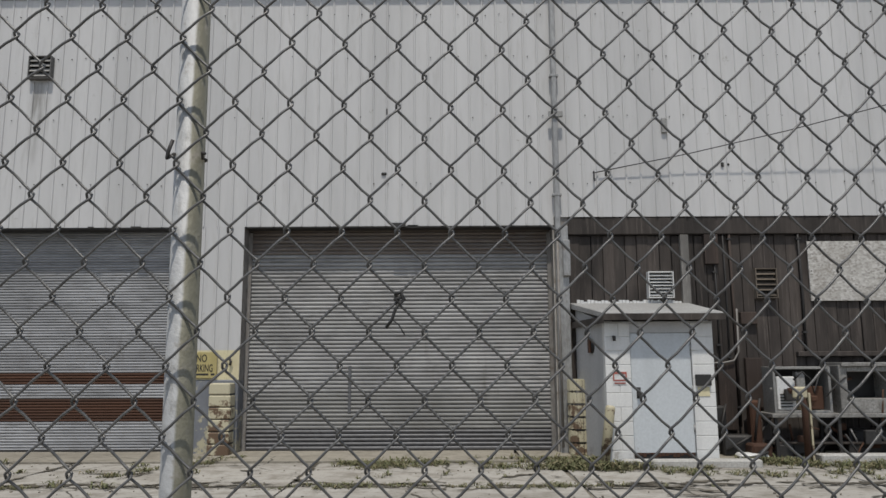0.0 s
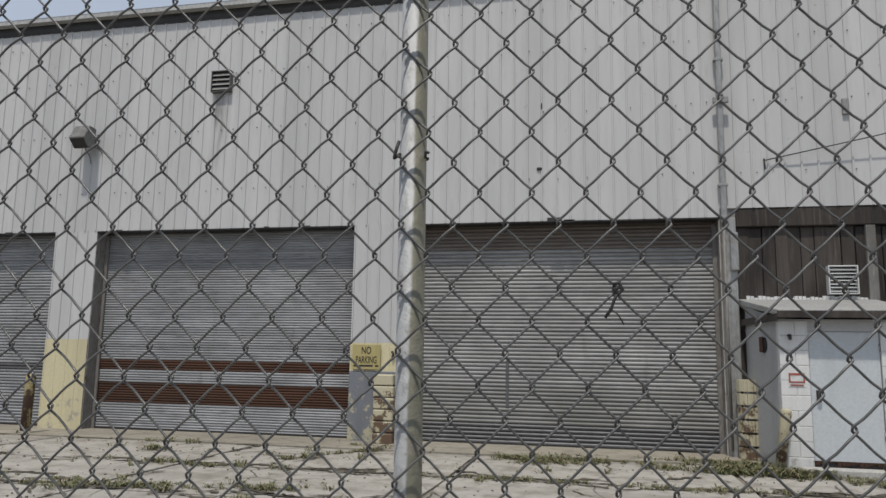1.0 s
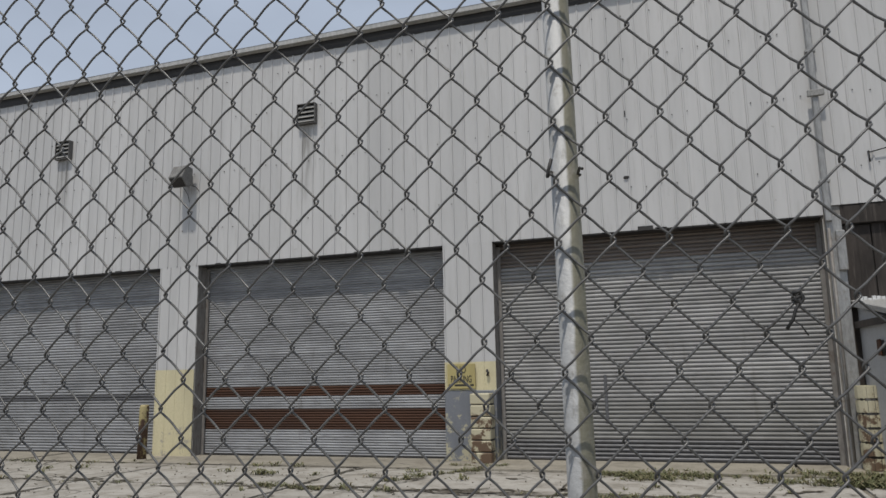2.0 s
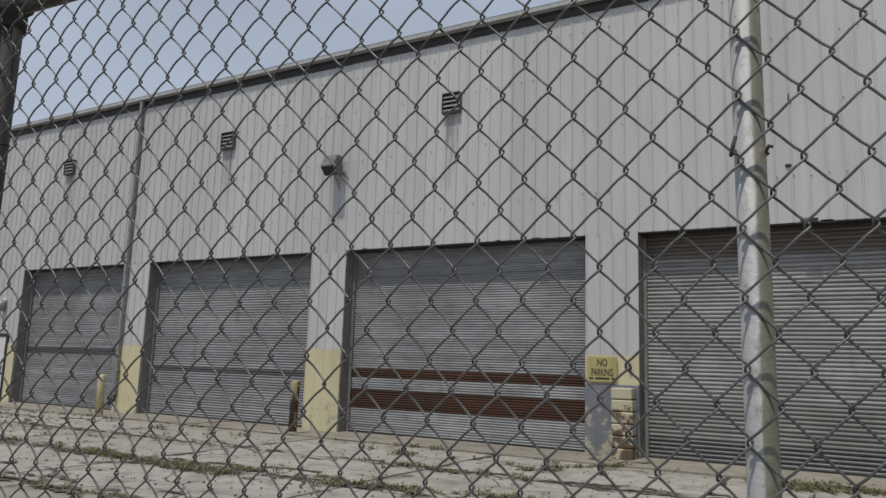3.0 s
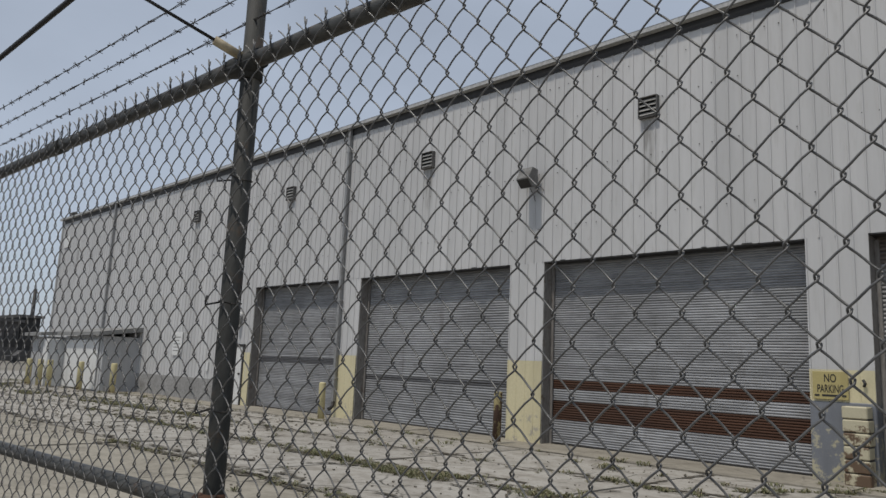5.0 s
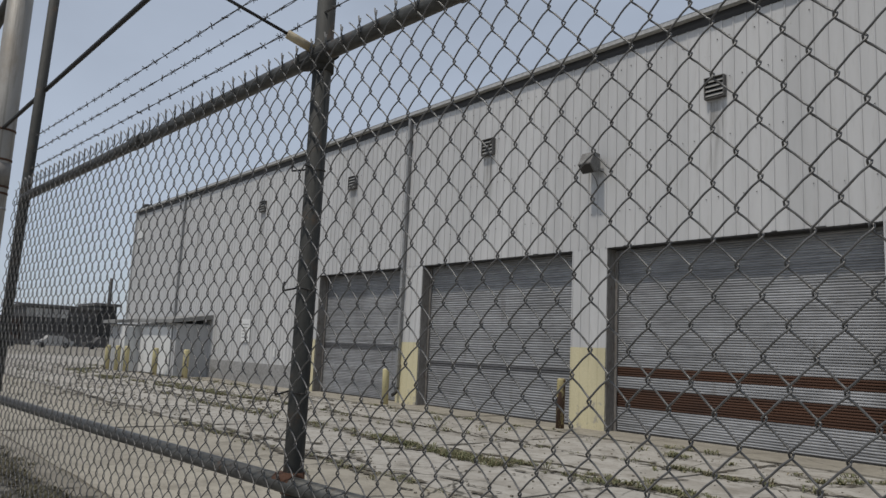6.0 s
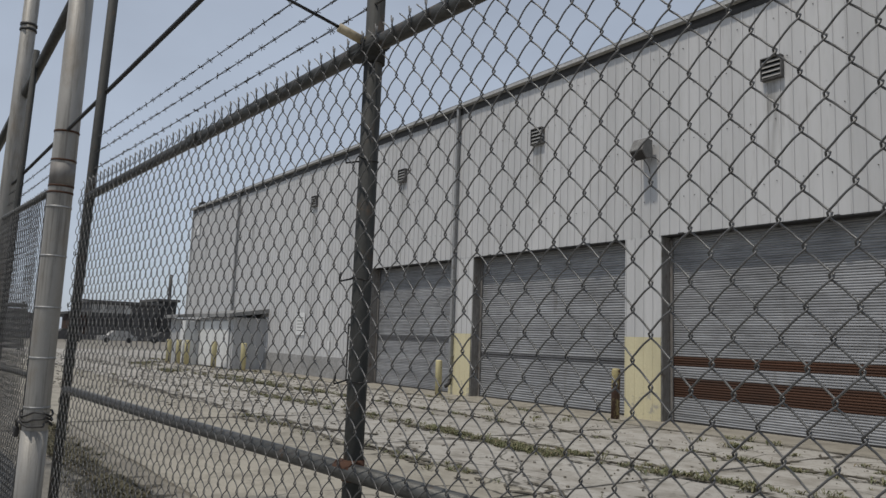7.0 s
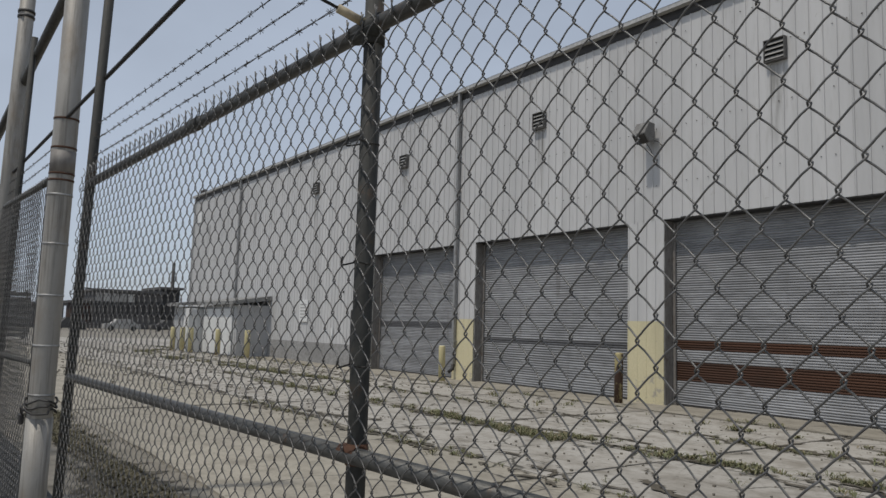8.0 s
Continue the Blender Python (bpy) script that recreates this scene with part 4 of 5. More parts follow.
for x, y, w, h, mat, label in ((4.55, 11.9, 0.5, 0.32, DARK, "dark scrap machine part on the ground"), (4.85, 11.55, 0.3, 0.22, RUST, "rusty scrap lump on the ground"), (5.0, 12.0, 0.35, 0.55, WOOD, "dark scrap crate by the wall"), (6.5, 11.9, 1.5, 0.4, DARK, "dark scrap crate under the bench"), (4.62, 11.45, 0.42, 0.09, PAPER, "pale broken slab on the ground"), (4.95, 11.8, 0.16, 0.85, RUST, "rusty upright scrap pipe"), (4.5, 12.1, 0.22, 0.75, DARK, "dark scrap cylinder by the shed")):
    t = thing("scrap", pose(x, y, 0, 0, 0, random.uniform(-12, 12)), label, "scrap", "scrap pile")
    bm = BM()
    box(bm, 0, 0, 0, w, 0.3, h, 0.03)
    part("body", bm, mat, t)
    bm = BM()
    tube(bm, [(0.04, -0.02, h * 0.3), (w * 0.5, -0.05, h * 0.7), (w * 0.95, 0.0, h + 0.03)], 0.02, 6)
    part("bar", bm, DARK, t)

# loose scrap lying over and under the bench
junk = thing("scrap_heap", pose(5.2, 11.55, 0), "tangle of dark rusty bars, tubes and plates by the bench", "scrap", "scrap pile")
for k in range(34):
    a, x, y = random.uniform(-1.4, 1.4), random.uniform(0.0, 2.6), random.uniform(0.0, 0.5)
    z, s = (random.uniform(0.03, 0.45) if k % 3 else random.uniform(0.7, 1.2)), random.uniform(0.10, 0.34)
    bm = BM()
    if k % 2:
        p = Vector((x, y, z))
        q = Vector((math.cos(a), 0.2, math.sin(a))) * s
        tube(bm, [p - q, p + q * 0.2 + Vector((0, 0, 0.03)), p + q], random.uniform(0.010, 0.024), 6)
        part("bar", bm, random.choice((DARK, RUST, DARK, SCRAPGREY)), junk)
    else:
        box(bm, x, y, max(0.0, z - s * 0.4), x + s * 0.8, y + 0.08, z + s * 0.3, 0.012)
        part("lump", bm, random.choice((DARK, RUST, BLACK, SCRAPGREY)), junk)

# ---- paved yard ----
pavement = thing("pavement", pose(0, 0, 0), "cracked pale concrete yard slabs with weedy joints", "pavement", kind="structure")


def slab(x0, y0, x1, y1, mat, z=0.0, n=6):
    """A slab with slightly broken edges."""
    pts = []
    for k in range(n):
        pts.append((x0 + (x1 - x0) * k / n, y0 + random.uniform(0.0, 0.03)))
    for k in range(3):
        pts.append((x1 - random.uniform(0.0, 0.03), y0 + (y1 - y0) * k / 3))
    for k in range(n):
        pts.append((x1 - (x1 - x0) * k / n, y1 - random.uniform(0.0, 0.03)))
    for k in range(3):
        pts.append((x0 + random.uniform(0.0, 0.03), y1 - (y1 - y0) * k / 3))
    bm = BM()
    prism(bm, pts, -0.12, z, 2)
    part("slab", bm, mat, pavement)


XS = [-58, -52.5, -47.2, -42.0, -37.4, -32.8, -28.6, -24.2, -20.0, -16.2, -12.4, -8.75, -5.2, -1.6, 1.9, 5.4, 9.0, 13.0]
YS = [2.35, 5.35, 7.35, 9.25, 11.36]
for i in range(len(XS) - 1):
    for j in range(len(YS) - 1):
        sh = random.uniform(-0.25, 0.25) if j % 2 else 0.0
        slab(XS[i] + 0.012, YS[j] + 0.012, XS[i + 1] - 0.012, YS[j + 1] - 0.012, YARD if j else APRON, random.uniform(-0.012, 0.004) if j < 3 else -0.004)
for k in range(11):
    slab(-40 + k * 4.6 + 0.01, 11.375, -40 + (k + 1) * 4.6 - 0.01, FY + 0.30, APRON, 0.012 + 0.004 * (k % 3))
for i in range(len(XS) - 1):
    far_left = XS[i + 1] < -5.0   # tarred drive before the gate
    slab(XS[i] + 0.02, -6.0, XS[i + 1] - 0.02, 1.25 if far_left else 1.55, ASPHALT if far_left else YARD, -0.015)
for i in range(5):
    slab(-58 + i * 3.55, 11.38, -58 + (i + 1) * 3.55 - 0.03, 20, YARD, -0.01)


# ---- weeds ----
def blade(bm, x, y, z, h, w, ang, lean):
    d = Vector((math.cos(ang), math.sin(ang), 0))
    s = Vector((-d.y, d.x, 0)) * w * 0.5
    p = Vector((x, y, z))
    a, b, c = p, p + d * lean * 0.4 * h + Vector((0, 0, 0.6 * h)), p + d * lean * h + Vector((0, 0, max(0.25, 1 - 0.45 * lean) * h))
    v = [bm.verts.new(q) for q in (a - s * 0.6, a + s * 0.6, b - s, b + s, c)]
    bm.faces.new((v[0], v[1], v[3], v[2]))
    bm.faces.new((v[2], v[3], v[4]))


def tuft(bm, x, y, size, n, z=-0.01):
    for _ in range(n):
        a = random.uniform(0, 2 * math.pi)
        r = size * 0.55 * random.random()
        blade(bm, x + r * math.cos(a), y + r * math.sin(a), z, size * random.uniform(0.3, 1.0), size * random.uniform(0.07, 0.20), a + random.uniform(-0.7, 0.7), random.uniform(0.5, 1.7))


def weed_line(x0, y0, x1, y1, count, size, label, spread=0.12, mat=None):
    """A row of tufts along a joint."""
    bm = BM()
    length = math.hypot(x1 - x0, y1 - y0)
    beds = [(random.random(), random.uniform(0.15, 0.55) / length, random.gauss(0, spread)) for _ in range(max(3, int(length / 0.9)))]
    for _ in range(int(count * 1.5)):
        at, wide, off = random.choice(beds)
        f = min(1.0, max(0.0, random.gauss(at, wide))) if random.random() < 0.85 else random.random()
        s = size * random.uniform(0.25, 0.8)
        tuft(bm, x0 + (x1 - x0) * f + random.gauss(0, spread * 0.5), y0 + (y1 - y0) * f + off + random.gauss(0, spread * 0.6), s, random.randint(10, 22))
    tagged(new("weeds", to_mesh("weeds", bm, mat or LEAF)), label, "weeds", kind="stuff")


# soil and litter that has filled the joints and the cracks between them
def soil_line(bm, x0, y0, x1, y1, width, rough=0.10, gap=0.35, z=0.007):
    """A ragged ribbon of soil, broken where the crack is clean."""
    n = max(4, int(math.hypot(x1 - x0, y1 - y0) / 0.06))
    dx, dy = (x1 - x0) / n, (y1 - y0) / n
    q = math.hypot(dx, dy)
    side = Vector((-dy / q, dx / q, 0))
    drift, swell, last = 0.0, random.random(), None
    for i in range(n + 1):
        drift = drift * 0.93 + random.gauss(0, rough * 0.35)
        swell = min(1.1, max(-0.5, swell + random.gauss(0, 0.34)))
        w = width * max(0.0, swell - gap) * random.uniform(0.6, 1.3)
        c = Vector((x0 + dx * i, y0 + dy * i, z)) + side * drift
        now = (bm.verts.new(c - side * w), bm.verts.new(c + side * w * random.uniform(0.5, 1.2))) if w > 0.004 else None
        if last and now:
            bm.faces.new((last[0], last[1], now[1], now[0]))
        last = now


bm = BM()
for y in YS[1:]:
    for _ in range(5 if y < 11 else 2):
        soil_line(bm, -40, y + random.gauss(0, 0.16), 6, y + random.gauss(0, 0.16), random.uniform(0.04, 0.09), 0.10)
for _ in range(90):
    x, y, a, q = random.uniform(-30, 3), random.uniform(5.0, 11.0), random.gauss(0, 0.5), random.uniform(0.8, 4.5)
    soil_line(bm, x, y, x + q * math.cos(a), min(11.3, max(4.6, y + q * math.sin(a))), random.uniform(0.02, 0.075), 0.08, 0.2)
soil_line(bm, -12.0, 1.86, -4.6, 1.80, 0.26, 0.04, -0.5, -0.024)
for x in XS[4:15]:
    for j in range(3):
        soil_line(bm, x, YS[j + 1], x + 0.05, YS[j + 2] if j < 3 else 11.3, 0.05, 0.04, 0.25)
bmesh.ops.recalc_face_normals(bm, faces=bm.faces)
tagged(new("joint_soil", to_mesh("joint_soil", bm, SOIL)), "dark soil and litter filling the slab joints and cracks", "soil", kind="stuff")


KERBLINE = [(-36.5, 10.6), (-34.0, 8.6), (-27.0, 8.3), (-21.0, 9.0), (-17.0, 9.2)]
weed_line(-1.4, 11.38, 2.7, 11.30, 42, 0.15, "low green weeds in the joint before the door", 0.10)
weed_line(0.7, 11.1, 2.6, 10.9, 190, 0.19, "thick green weeds by the shed", 0.24)
weed_line(-3.7, 11.9, -2.9, 11.9, 26, 0.13, "low weeds at the pier foot", 0.05)
weed_line(-4.2, 9.9, -3.0, 11.6, 40, 0.15, "low green weeds in a crack", 0.07)
weed_line(-8.0, 9.27, 3.0, 9.24, 130, 0.13, "low dry weeds in the slab joint", 0.10)
weed_line(-20.0, 9.27, -8.5, 9.25, 80, 0.12, "low dry weeds in the slab joint", 0.10)
weed_line(-9.9, 7.45, -7.0, 7.25, 190, 0.15, "dense green weed patch in the joint", 0.16)
weed_line(-7.0, 7.25, -3.0, 7.9, 120, 0.14, "low weeds along the joint", 0.14)
weed_line(-20.0, 7.37, -9.9, 7.33, 110, 0.12, "low dry weeds in the slab joint", 0.12)
weed_line(-14.0, 5.36, 2.0, 5.34, 120, 0.11, "sparse dry weeds in the slab joint", 0.10)
weed_line(-36.0, 9.3, -20.0, 9.2, 90, 0.15, "far low weeds in the joint", 0.2)
weed_line(-40.0, 10.9, -22.0, 11.3, 110, 0.17, "weeds along the far apron edge", 0.25)
for a, b in zip(KERBLINE, KERBLINE[1:]):
    weed_line(*a, *b, 70, 0.17, "dark weeds along an old curved joint", 0.16)
weed_line(2.0, 10.75, 3.0, 10.6, 46, 0.26, "taller green weeds at the shed corner", 0.10)
weed_line(-1.2, 11.1, 0.4, 11.0, 90, 0.16, "low green weeds before the door", 0.20)
weed_line(4.8, 10.9, 8.0, 10.6, 240, 0.19, "green weeds by the kerb stones", 0.26)
weed_line(3.0, 10.6, 6.0, 9.8, 60, 0.15, "weeds spreading over the slabs", 0.2)
weed_line(5.4, 10.1, 8.4, 9.7, 260, 0.17, "green weeds along a broken slab edge", 0.22)
weed_line(-16.8, 11.5, -9.0, 11.4, 60, 0.10, "small weeds at the apron edge", 0.06)
weed_line(-12.0, 1.9, -4.5, 1.8, 800, 0.12, "dry brown grass strip inside the fence", 0.15, DRYLEAF)
bm = BM()
for _ in range(120):
    x, y = random.uniform(-26, 4), random.uniform(4.5, 11.2)
    tuft(bm, x, y, random.uniform(0.05, 0.13), random.randint(6, 14))
tagged(new("weeds", to_mesh("weeds", bm, LEAF)), "scattered small weeds on the yard slabs", "weeds", kind="stuff")
bm = BM()
for _ in range(46):
    x, y, h = random.uniform(-16, -3), random.choice((9.26, 10.4, 7.35, 11.3)) + random.gauss(0, 0.12), random.uniform(0.06, 0.15)
    for _k in range(16):
        a = random.uniform(0, 6.28)
        blade(bm, x + random.gauss(0, 0.05), y + random.gauss(0, 0.05), 0, h * random.uniform(0.4, 1), 0.022, a, random.uniform(0.8, 1.9))
tagged(new("weeds", to_mesh("weeds", bm, LEAF)), "taller single broad-leaved weeds in the cracks", "weeds", kind="stuff")
bm = BM()
for _ in range(160):
    x, z = random.gauss(7.9, 0.22), random.uniform(1.4, 2.4)
    blade(bm, x, 12.0 + random.gauss(0, 0.15), z, random.uniform(0.08, 0.16), 0.05, random.uniform(0, 6.28), 1.0)
tube(bm, [(7.9, 12.1, 0), (7.85, 12.05, 1.0), (7.95, 12.0, 2.2)], 0.012, 5)
tagged(new("climbing_weed", to_mesh("climbing_weed", bm, LEAF)), "tall green weed by the board wall", "weed")

# ---- gravel and crumbs of concrete ----
bm = BM()
for _ in range(1500):
    x, y = random.uniform(-24, 5), random.choice((5.35, 7.35, 9.25, 11.36, 8.3, 10.3, 6.3)) + random.gauss(0, 0.28)
    s = random.uniform(0.005, 0.019)
    box(bm, x, y, -0.012, x + s * random.uniform(0.8, 1.8), y + s * random.uniform(0.8, 1.8), s * 0.6)
tagged(new("gravel", to_mesh("gravel", bm, DIRT)), "loose gravel and concrete crumbs on the yard", "gravel", kind="stuff")

bm = BM()
for _ in range(1500):
    x, y = random.uniform(-48, -14), random.uniform(3.0, 11.2)
    s = random.uniform(0.015, 0.05)
    box(bm, x, y, -0.012, x + s * random.uniform(0.8, 2.2), y + s * random.uniform(0.8, 1.8), s * 0.45)
tagged(new("gravel", to_mesh("gravel", bm, DIRT)), "dark scattered rubble over the far slabs", "gravel", kind="stuff")

# ---- chain-link fence ----
YF, PHI_R, PHI_L = 1.1132, 0.0974, 0.0652
PH, PV, NZ = 0.06601, 0.07957, 1.6636
TOP, MID = 2.149, 1.091
LEAN = 0.085


def along(phi):
    """The fence's own axes: along, inwards, up; origin at the first post's mesh knot."""
    return pose(0, YF, 0, 0, 0, math.degrees(phi))


def wire_fabric(u0, u1, low, high, sides=5, r=0.0017, tau=(0.0, 0.06, 0.15, 0.32, 0.5, 0.68, 0.85, 0.94)):
    """Interlocked flattened spirals: column k runs between u = k h and (k + 1) h."""
    h, e, d = PH / 2, 0.0022, 0.0052
    k0, k1 = math.floor(u0 / h), math.ceil(u1 / h)
    j0, j1 = math.floor((low - NZ) / PV), math.ceil((high - NZ) / PV)
    line = []
    for j in range(j0, j1):
        for side in (0, 1):
            for s in tau:
                q = min(max((s - 0.075) / 0.85, 0.0), 1.0)
                q = q + 0.025 * math.sin(2 * math.pi * q)
                x = -e + (h + 2 * e) * (q if side == 0 else 1 - q)
                y = (-1 if side == 0 else 1) * d * max(0.0, math.sin(math.pi * s)) ** 0.7
                line.append((x, y, NZ + (j + 0.5 * side + 0.5 * s) * PV))
    p = np.array(line)
    t = np.gradient(p, axis=0)
    t /= np.linalg.norm(t, axis=1)[:, None]
    a = np.cross(t, np.array([0.0, 1.0, 0.0]))
    a /= np.linalg.norm(a, axis=1)[:, None]
    b = np.cross(t, a)
    ang = np.arange(sides) * 2 * math.pi / sides
    ring = p[:, None, :] + r * (np.cos(ang)[None, :, None] * a[:, None, :] + np.sin(ang)[None, :, None] * b[:, None, :])
    n = len(p)
    i = np.arange(n - 1)[:, None] * sides + np.arange(sides)[None, :]
    i2 = np.arange(n - 1)[:, None] * sides + (np.arange(sides)[None, :] + 1) % sides
    quads = np.stack([i, i2, i2 + sides, i + sides], axis=-1).reshape(-1, 4)
    ring = ring.reshape(-1, 3)
    verts, faces = [], []
    rng = np.random.default_rng(5)
    for c, k in enumerate(range(k0, k1)):
        over = min(0.0, k * h + 6 * PH)   # the wire is pulled a little wider away from the post
        off = np.array([k * h + 0.008 * over, 0.0, (k % 2) * PV / 2]) + rng.normal(0, 0.00035, 3)
        verts.append(ring + off)
        faces.append(quads + c * len(ring))
    me = bpy.data.meshes.new("wire_mesh")
    v, f = np.concatenate(verts), np.concatenate(faces)
    me.vertices.add(len(v))
    me.vertices.foreach_set("co", v.ravel())
    me.loops.add(f.size)
    me.loops.foreach_set("vertex_index", f.ravel())
    me.polygons.add(len(f))
    me.polygons.foreach_set("loop_start", np.arange(0, f.size, 4))
    me.polygons.foreach_set("use_smooth", np.ones(len(f), dtype=bool))
    me.update(calc_edges=True)
    me.materials.append(WIRE)
    return me


def fabric(parent, *args, **kw):
    ob = new("wire_mesh", wire_fabric(*args, **kw))
    ob.parent = parent
    return tagged(ob, "weathered chain-link wire mesh", kind="stuff")


def twists(parent, u0, u1):
    """Twisted wire ends that stand up above the top rail."""
    bm = BM()
    u = math.ceil(u0 / PH) * PH
    base = NZ + math.ceil((TOP - 0.03 - NZ) / PV) * PV
    while u < u1:
        j = random.uniform(-0.004, 0.004)
        tube(bm, [(u, 0, base - 0.01), (u + j, 0.002, base + 0.012), (u - 0.003 + j, 0, base + 0.026), (u - 0.006 + j, 0, base + 0.042)], 0.0022, 4)
        tube(bm, [(u, 0.003, base), (u - 0.002, -0.002, base + 0.014), (u + 0.0015 + j, 0, base + 0.026), (u - 0.002 + j, 0.003, base + 0.036)], 0.0019, 4)
        u += PH
    return tagged(part("wire_twist", bm, WIRE, parent, "twisted wire ends"), kind="stuff")


def post(parent, u, off, r, top, mat, label, lean=0.0, low=-0.05):
    bm = BM()
    tube(bm, [(u + lean * (low - 1.39), off, low), (u + lean * (top - 1.39), off, top)], r, 16)
    return part("post", bm, mat, parent, label)


def rail(parent, u0, u1, z, mat, r=0.021, off=0.026, sleeves=(), drop=0.0, bend=None):
    """A pipe from u0 to u1; before the bend it falls by drop towards u0."""
    bend = (u0 + u1) / 2 if bend is None else bend
    bm = BM()
    tube(bm, [(u0, off, z - drop), (bend, off, z - 0.002), (u1, off, z)], r, 14)
    for s in sleeves:
        q = z - drop * max(0.0, (bend - s) / (bend - u0))
        tube(bm, [(s - 0.05, off, q), (s + 0.05, off, q)], r + 0.004, 14)
    return part("rail", bm, mat, parent)


def tie(parent, u, z, r, off=0.02):
    """A wire tie wound round a post with two short twisted ends."""
    bm = BM()
    pts = [(u + (r + 0.0015) * math.cos(a), off + (r + 0.0015) * math.sin(a), z + 0.004 * math.sin(a / 2)) for a in [math.pi * q / 6 for q in range(-1, 8)]]
    tube(bm, pts, 0.0016, 5)
    tube(bm, [pts[-1], (u - r - 0.003, -0.004, z - 0.006), (u - r - 0.001, -0.006, z + 0.002), (u - r + 0.003, -0.005, z + 0.016)], 0.0024, 5)
    tube(bm, [pts[0], (u + r + 0.002, -0.003, z + 0.002), (u + r + 0.006, -0.004, z)], 0.0020, 5)
    return part("tie", bm, DARK, parent)


# panel to the right of the pale post
fr = thing("chain_link_fence", along(PHI_R), "weathered chain-link fence panel with a pale galvanised post", "fence", "fence panels")
fabric(fr, 0.0, 2.6, 0.03, TOP - 0.03)
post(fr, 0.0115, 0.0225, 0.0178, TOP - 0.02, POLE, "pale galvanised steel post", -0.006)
tie(fr, 0.0105, 1.676, 0.0178, 0.0225)
NU, NV = 4 * PH, NZ - 2 * PV
bm = BM()
tube(bm, [(NU - 0.003, -0.006, NV + 0.004), (NU + 0.004, -0.010, NV + 0.006), (NU + 0.008, -0.006, NV - 0.002), (NU + 0.003, -0.010, NV - 0.008), (NU - 0.002, -0.008, NV - 0.002), (NU + 0.005, -0.009, NV + 0.001)], 0.0026, 6)
tube(bm, [(NU + 0.004, -0.009, NV - 0.004), (NU - 0.002, -0.010, NV - 0.014), (NU - 0.006, -0.009, NV - 0.026), (NU - 0.013, -0.008, NV - 0.036)], 0.0019, 6)
tube(bm, [(NU - 0.006, -0.009, NV - 0.026), (NU + 0.002, -0.009, NV - 0.032), (NU + 0.009, -0.008, NV - 0.044)], 0.0009, 5)
part("wire_scrap", bm, BLACK, fr, "black scrap of knotted wire caught in the mesh")
post(fr, 2.55, 0.03, 0.024, TOP + 0.05, DARKPOLE, "dark weathered post")
rail(fr, 0.0, 2.6, TOP, RAILPOLE)
rail(fr, 0.0, 2.6, MID, RAILPOLE)
# panel to the left, up to the leaning dark post
P2U, P3U = -1.463, -4.112
fl = thing("chain_link_fence", along(PHI_L), "dark weathered chain-link fence panel with barbed wire above", "fence", "fence panels")
fabric(fl, -4.06, 0.0, 0.03, TOP - 0.03)
twists(fl, -4.0, 0.0)
post(fl, P2U, 0.045, 0.0245, TOP + 0.38, DARKPOLE, "dark weathered post")
post(fl, P3U, 0.03, 0.0245, 3.35, DARKPOLE, "dark leaning post with ties", LEAN)
rail(fl, P3U + LEAN * (TOP - 1.39), 0.0, TOP, RAILPOLE, sleeves=(-2.6, -0.9), drop=0.055, bend=P2U)
rail(fl, P3U + LEAN * (MID - 1.39), 0.0, MID, RAILPOLE, sleeves=(-0.75,))
bm = BM()
tube(bm, [(P2U - 0.035, 0.03, MID), (P2U + 0.035, 0.03, MID)], 0.0245, 12)
tube(bm, [(P2U, 0.045, MID - 0.025), (P2U, 0.045, MID + 0.025)], 0.0275, 12)
part("rail_fitting", bm, RUST, fl, "rusty brown rail fitting")
bm = BM()
tube(bm, [(P2U - 0.06, 0.03, TOP), (P2U + 0.06, 0.03, TOP)], 0.026, 12)
tube(bm, [(P2U, 0.045, TOP - 0.04), (P2U, 0.045, TOP + 0.03)], 0.030, 12)
part("rail_fitting", bm, DARKPOLE, fl)
for z in (1.55, 1.85, 1.3):
    tie(fl, P2U, z, 0.0245, 0.045)
bm = BM()
tube(bm, [(P2U, 0.02, TOP + 0.012), (P2U - 0.015, -0.055, TOP + 0.035)], 0.0115, 10)
part("arm_sleeve", bm, TAN, fl, "tan plastic sleeve on the arm")
bm = BM()
tube(bm, [(P2U - 0.015, -0.05, TOP + 0.035), (P2U - 0.07, -0.36, TOP + 0.12)], 0.0042, 8)
part("arm", bm, DARK, fl, "thin dark wire arm")
for i in range(4):
    z = 1.25 + i * 0.27
    u = P3U + LEAN * (z - 1.39)
    tie(fl, u, z, 0.0245, 0.03)


def barbed(parent, a, b, sag):
    """Two twisted strands with four-point barbs."""
    bm = BM()
    a, b = Vector(a), Vector(b)
    n = 60
    for ph in (0, math.pi):
        pts = []
        for i in range(n + 1):
            f = i / n
            p = a.lerp(b, f) - Vector((0, 0, sag * 4 * f * (1 - f)))
            w = i * 1.3 + ph
            pts.append(p + Vector((0, math.cos(w), math.sin(w))) * 0.0022)
        tube(bm, pts, 0.0016, 4)
    count = int((b - a).length / 0.088)
    for i in range(count):
        f = (i + 0.5) / count
        p = a.lerp(b, f) - Vector((0, 0, sag * 4 * f * (1 - f)))
        for _ in range(3):
            q = Vector((random.uniform(-0.8, 0.8), random.gauss(0, 1), random.gauss(0, 1))).normalized() * 0.012
            tube(bm, [p - q, p + q], 0.0012, 4)
    return part("barbed_wire", bm, BARB, parent, "dark twisted barbed wire strand")


for za, zb in ((2.405, 2.475), (2.325, 2.385), (2.235, 2.305)):
    barbed(fl, (P3U + LEAN * (za - 1.39) + 0.03, 0.03, za), (0.6, 0.03, zb), 0.012)

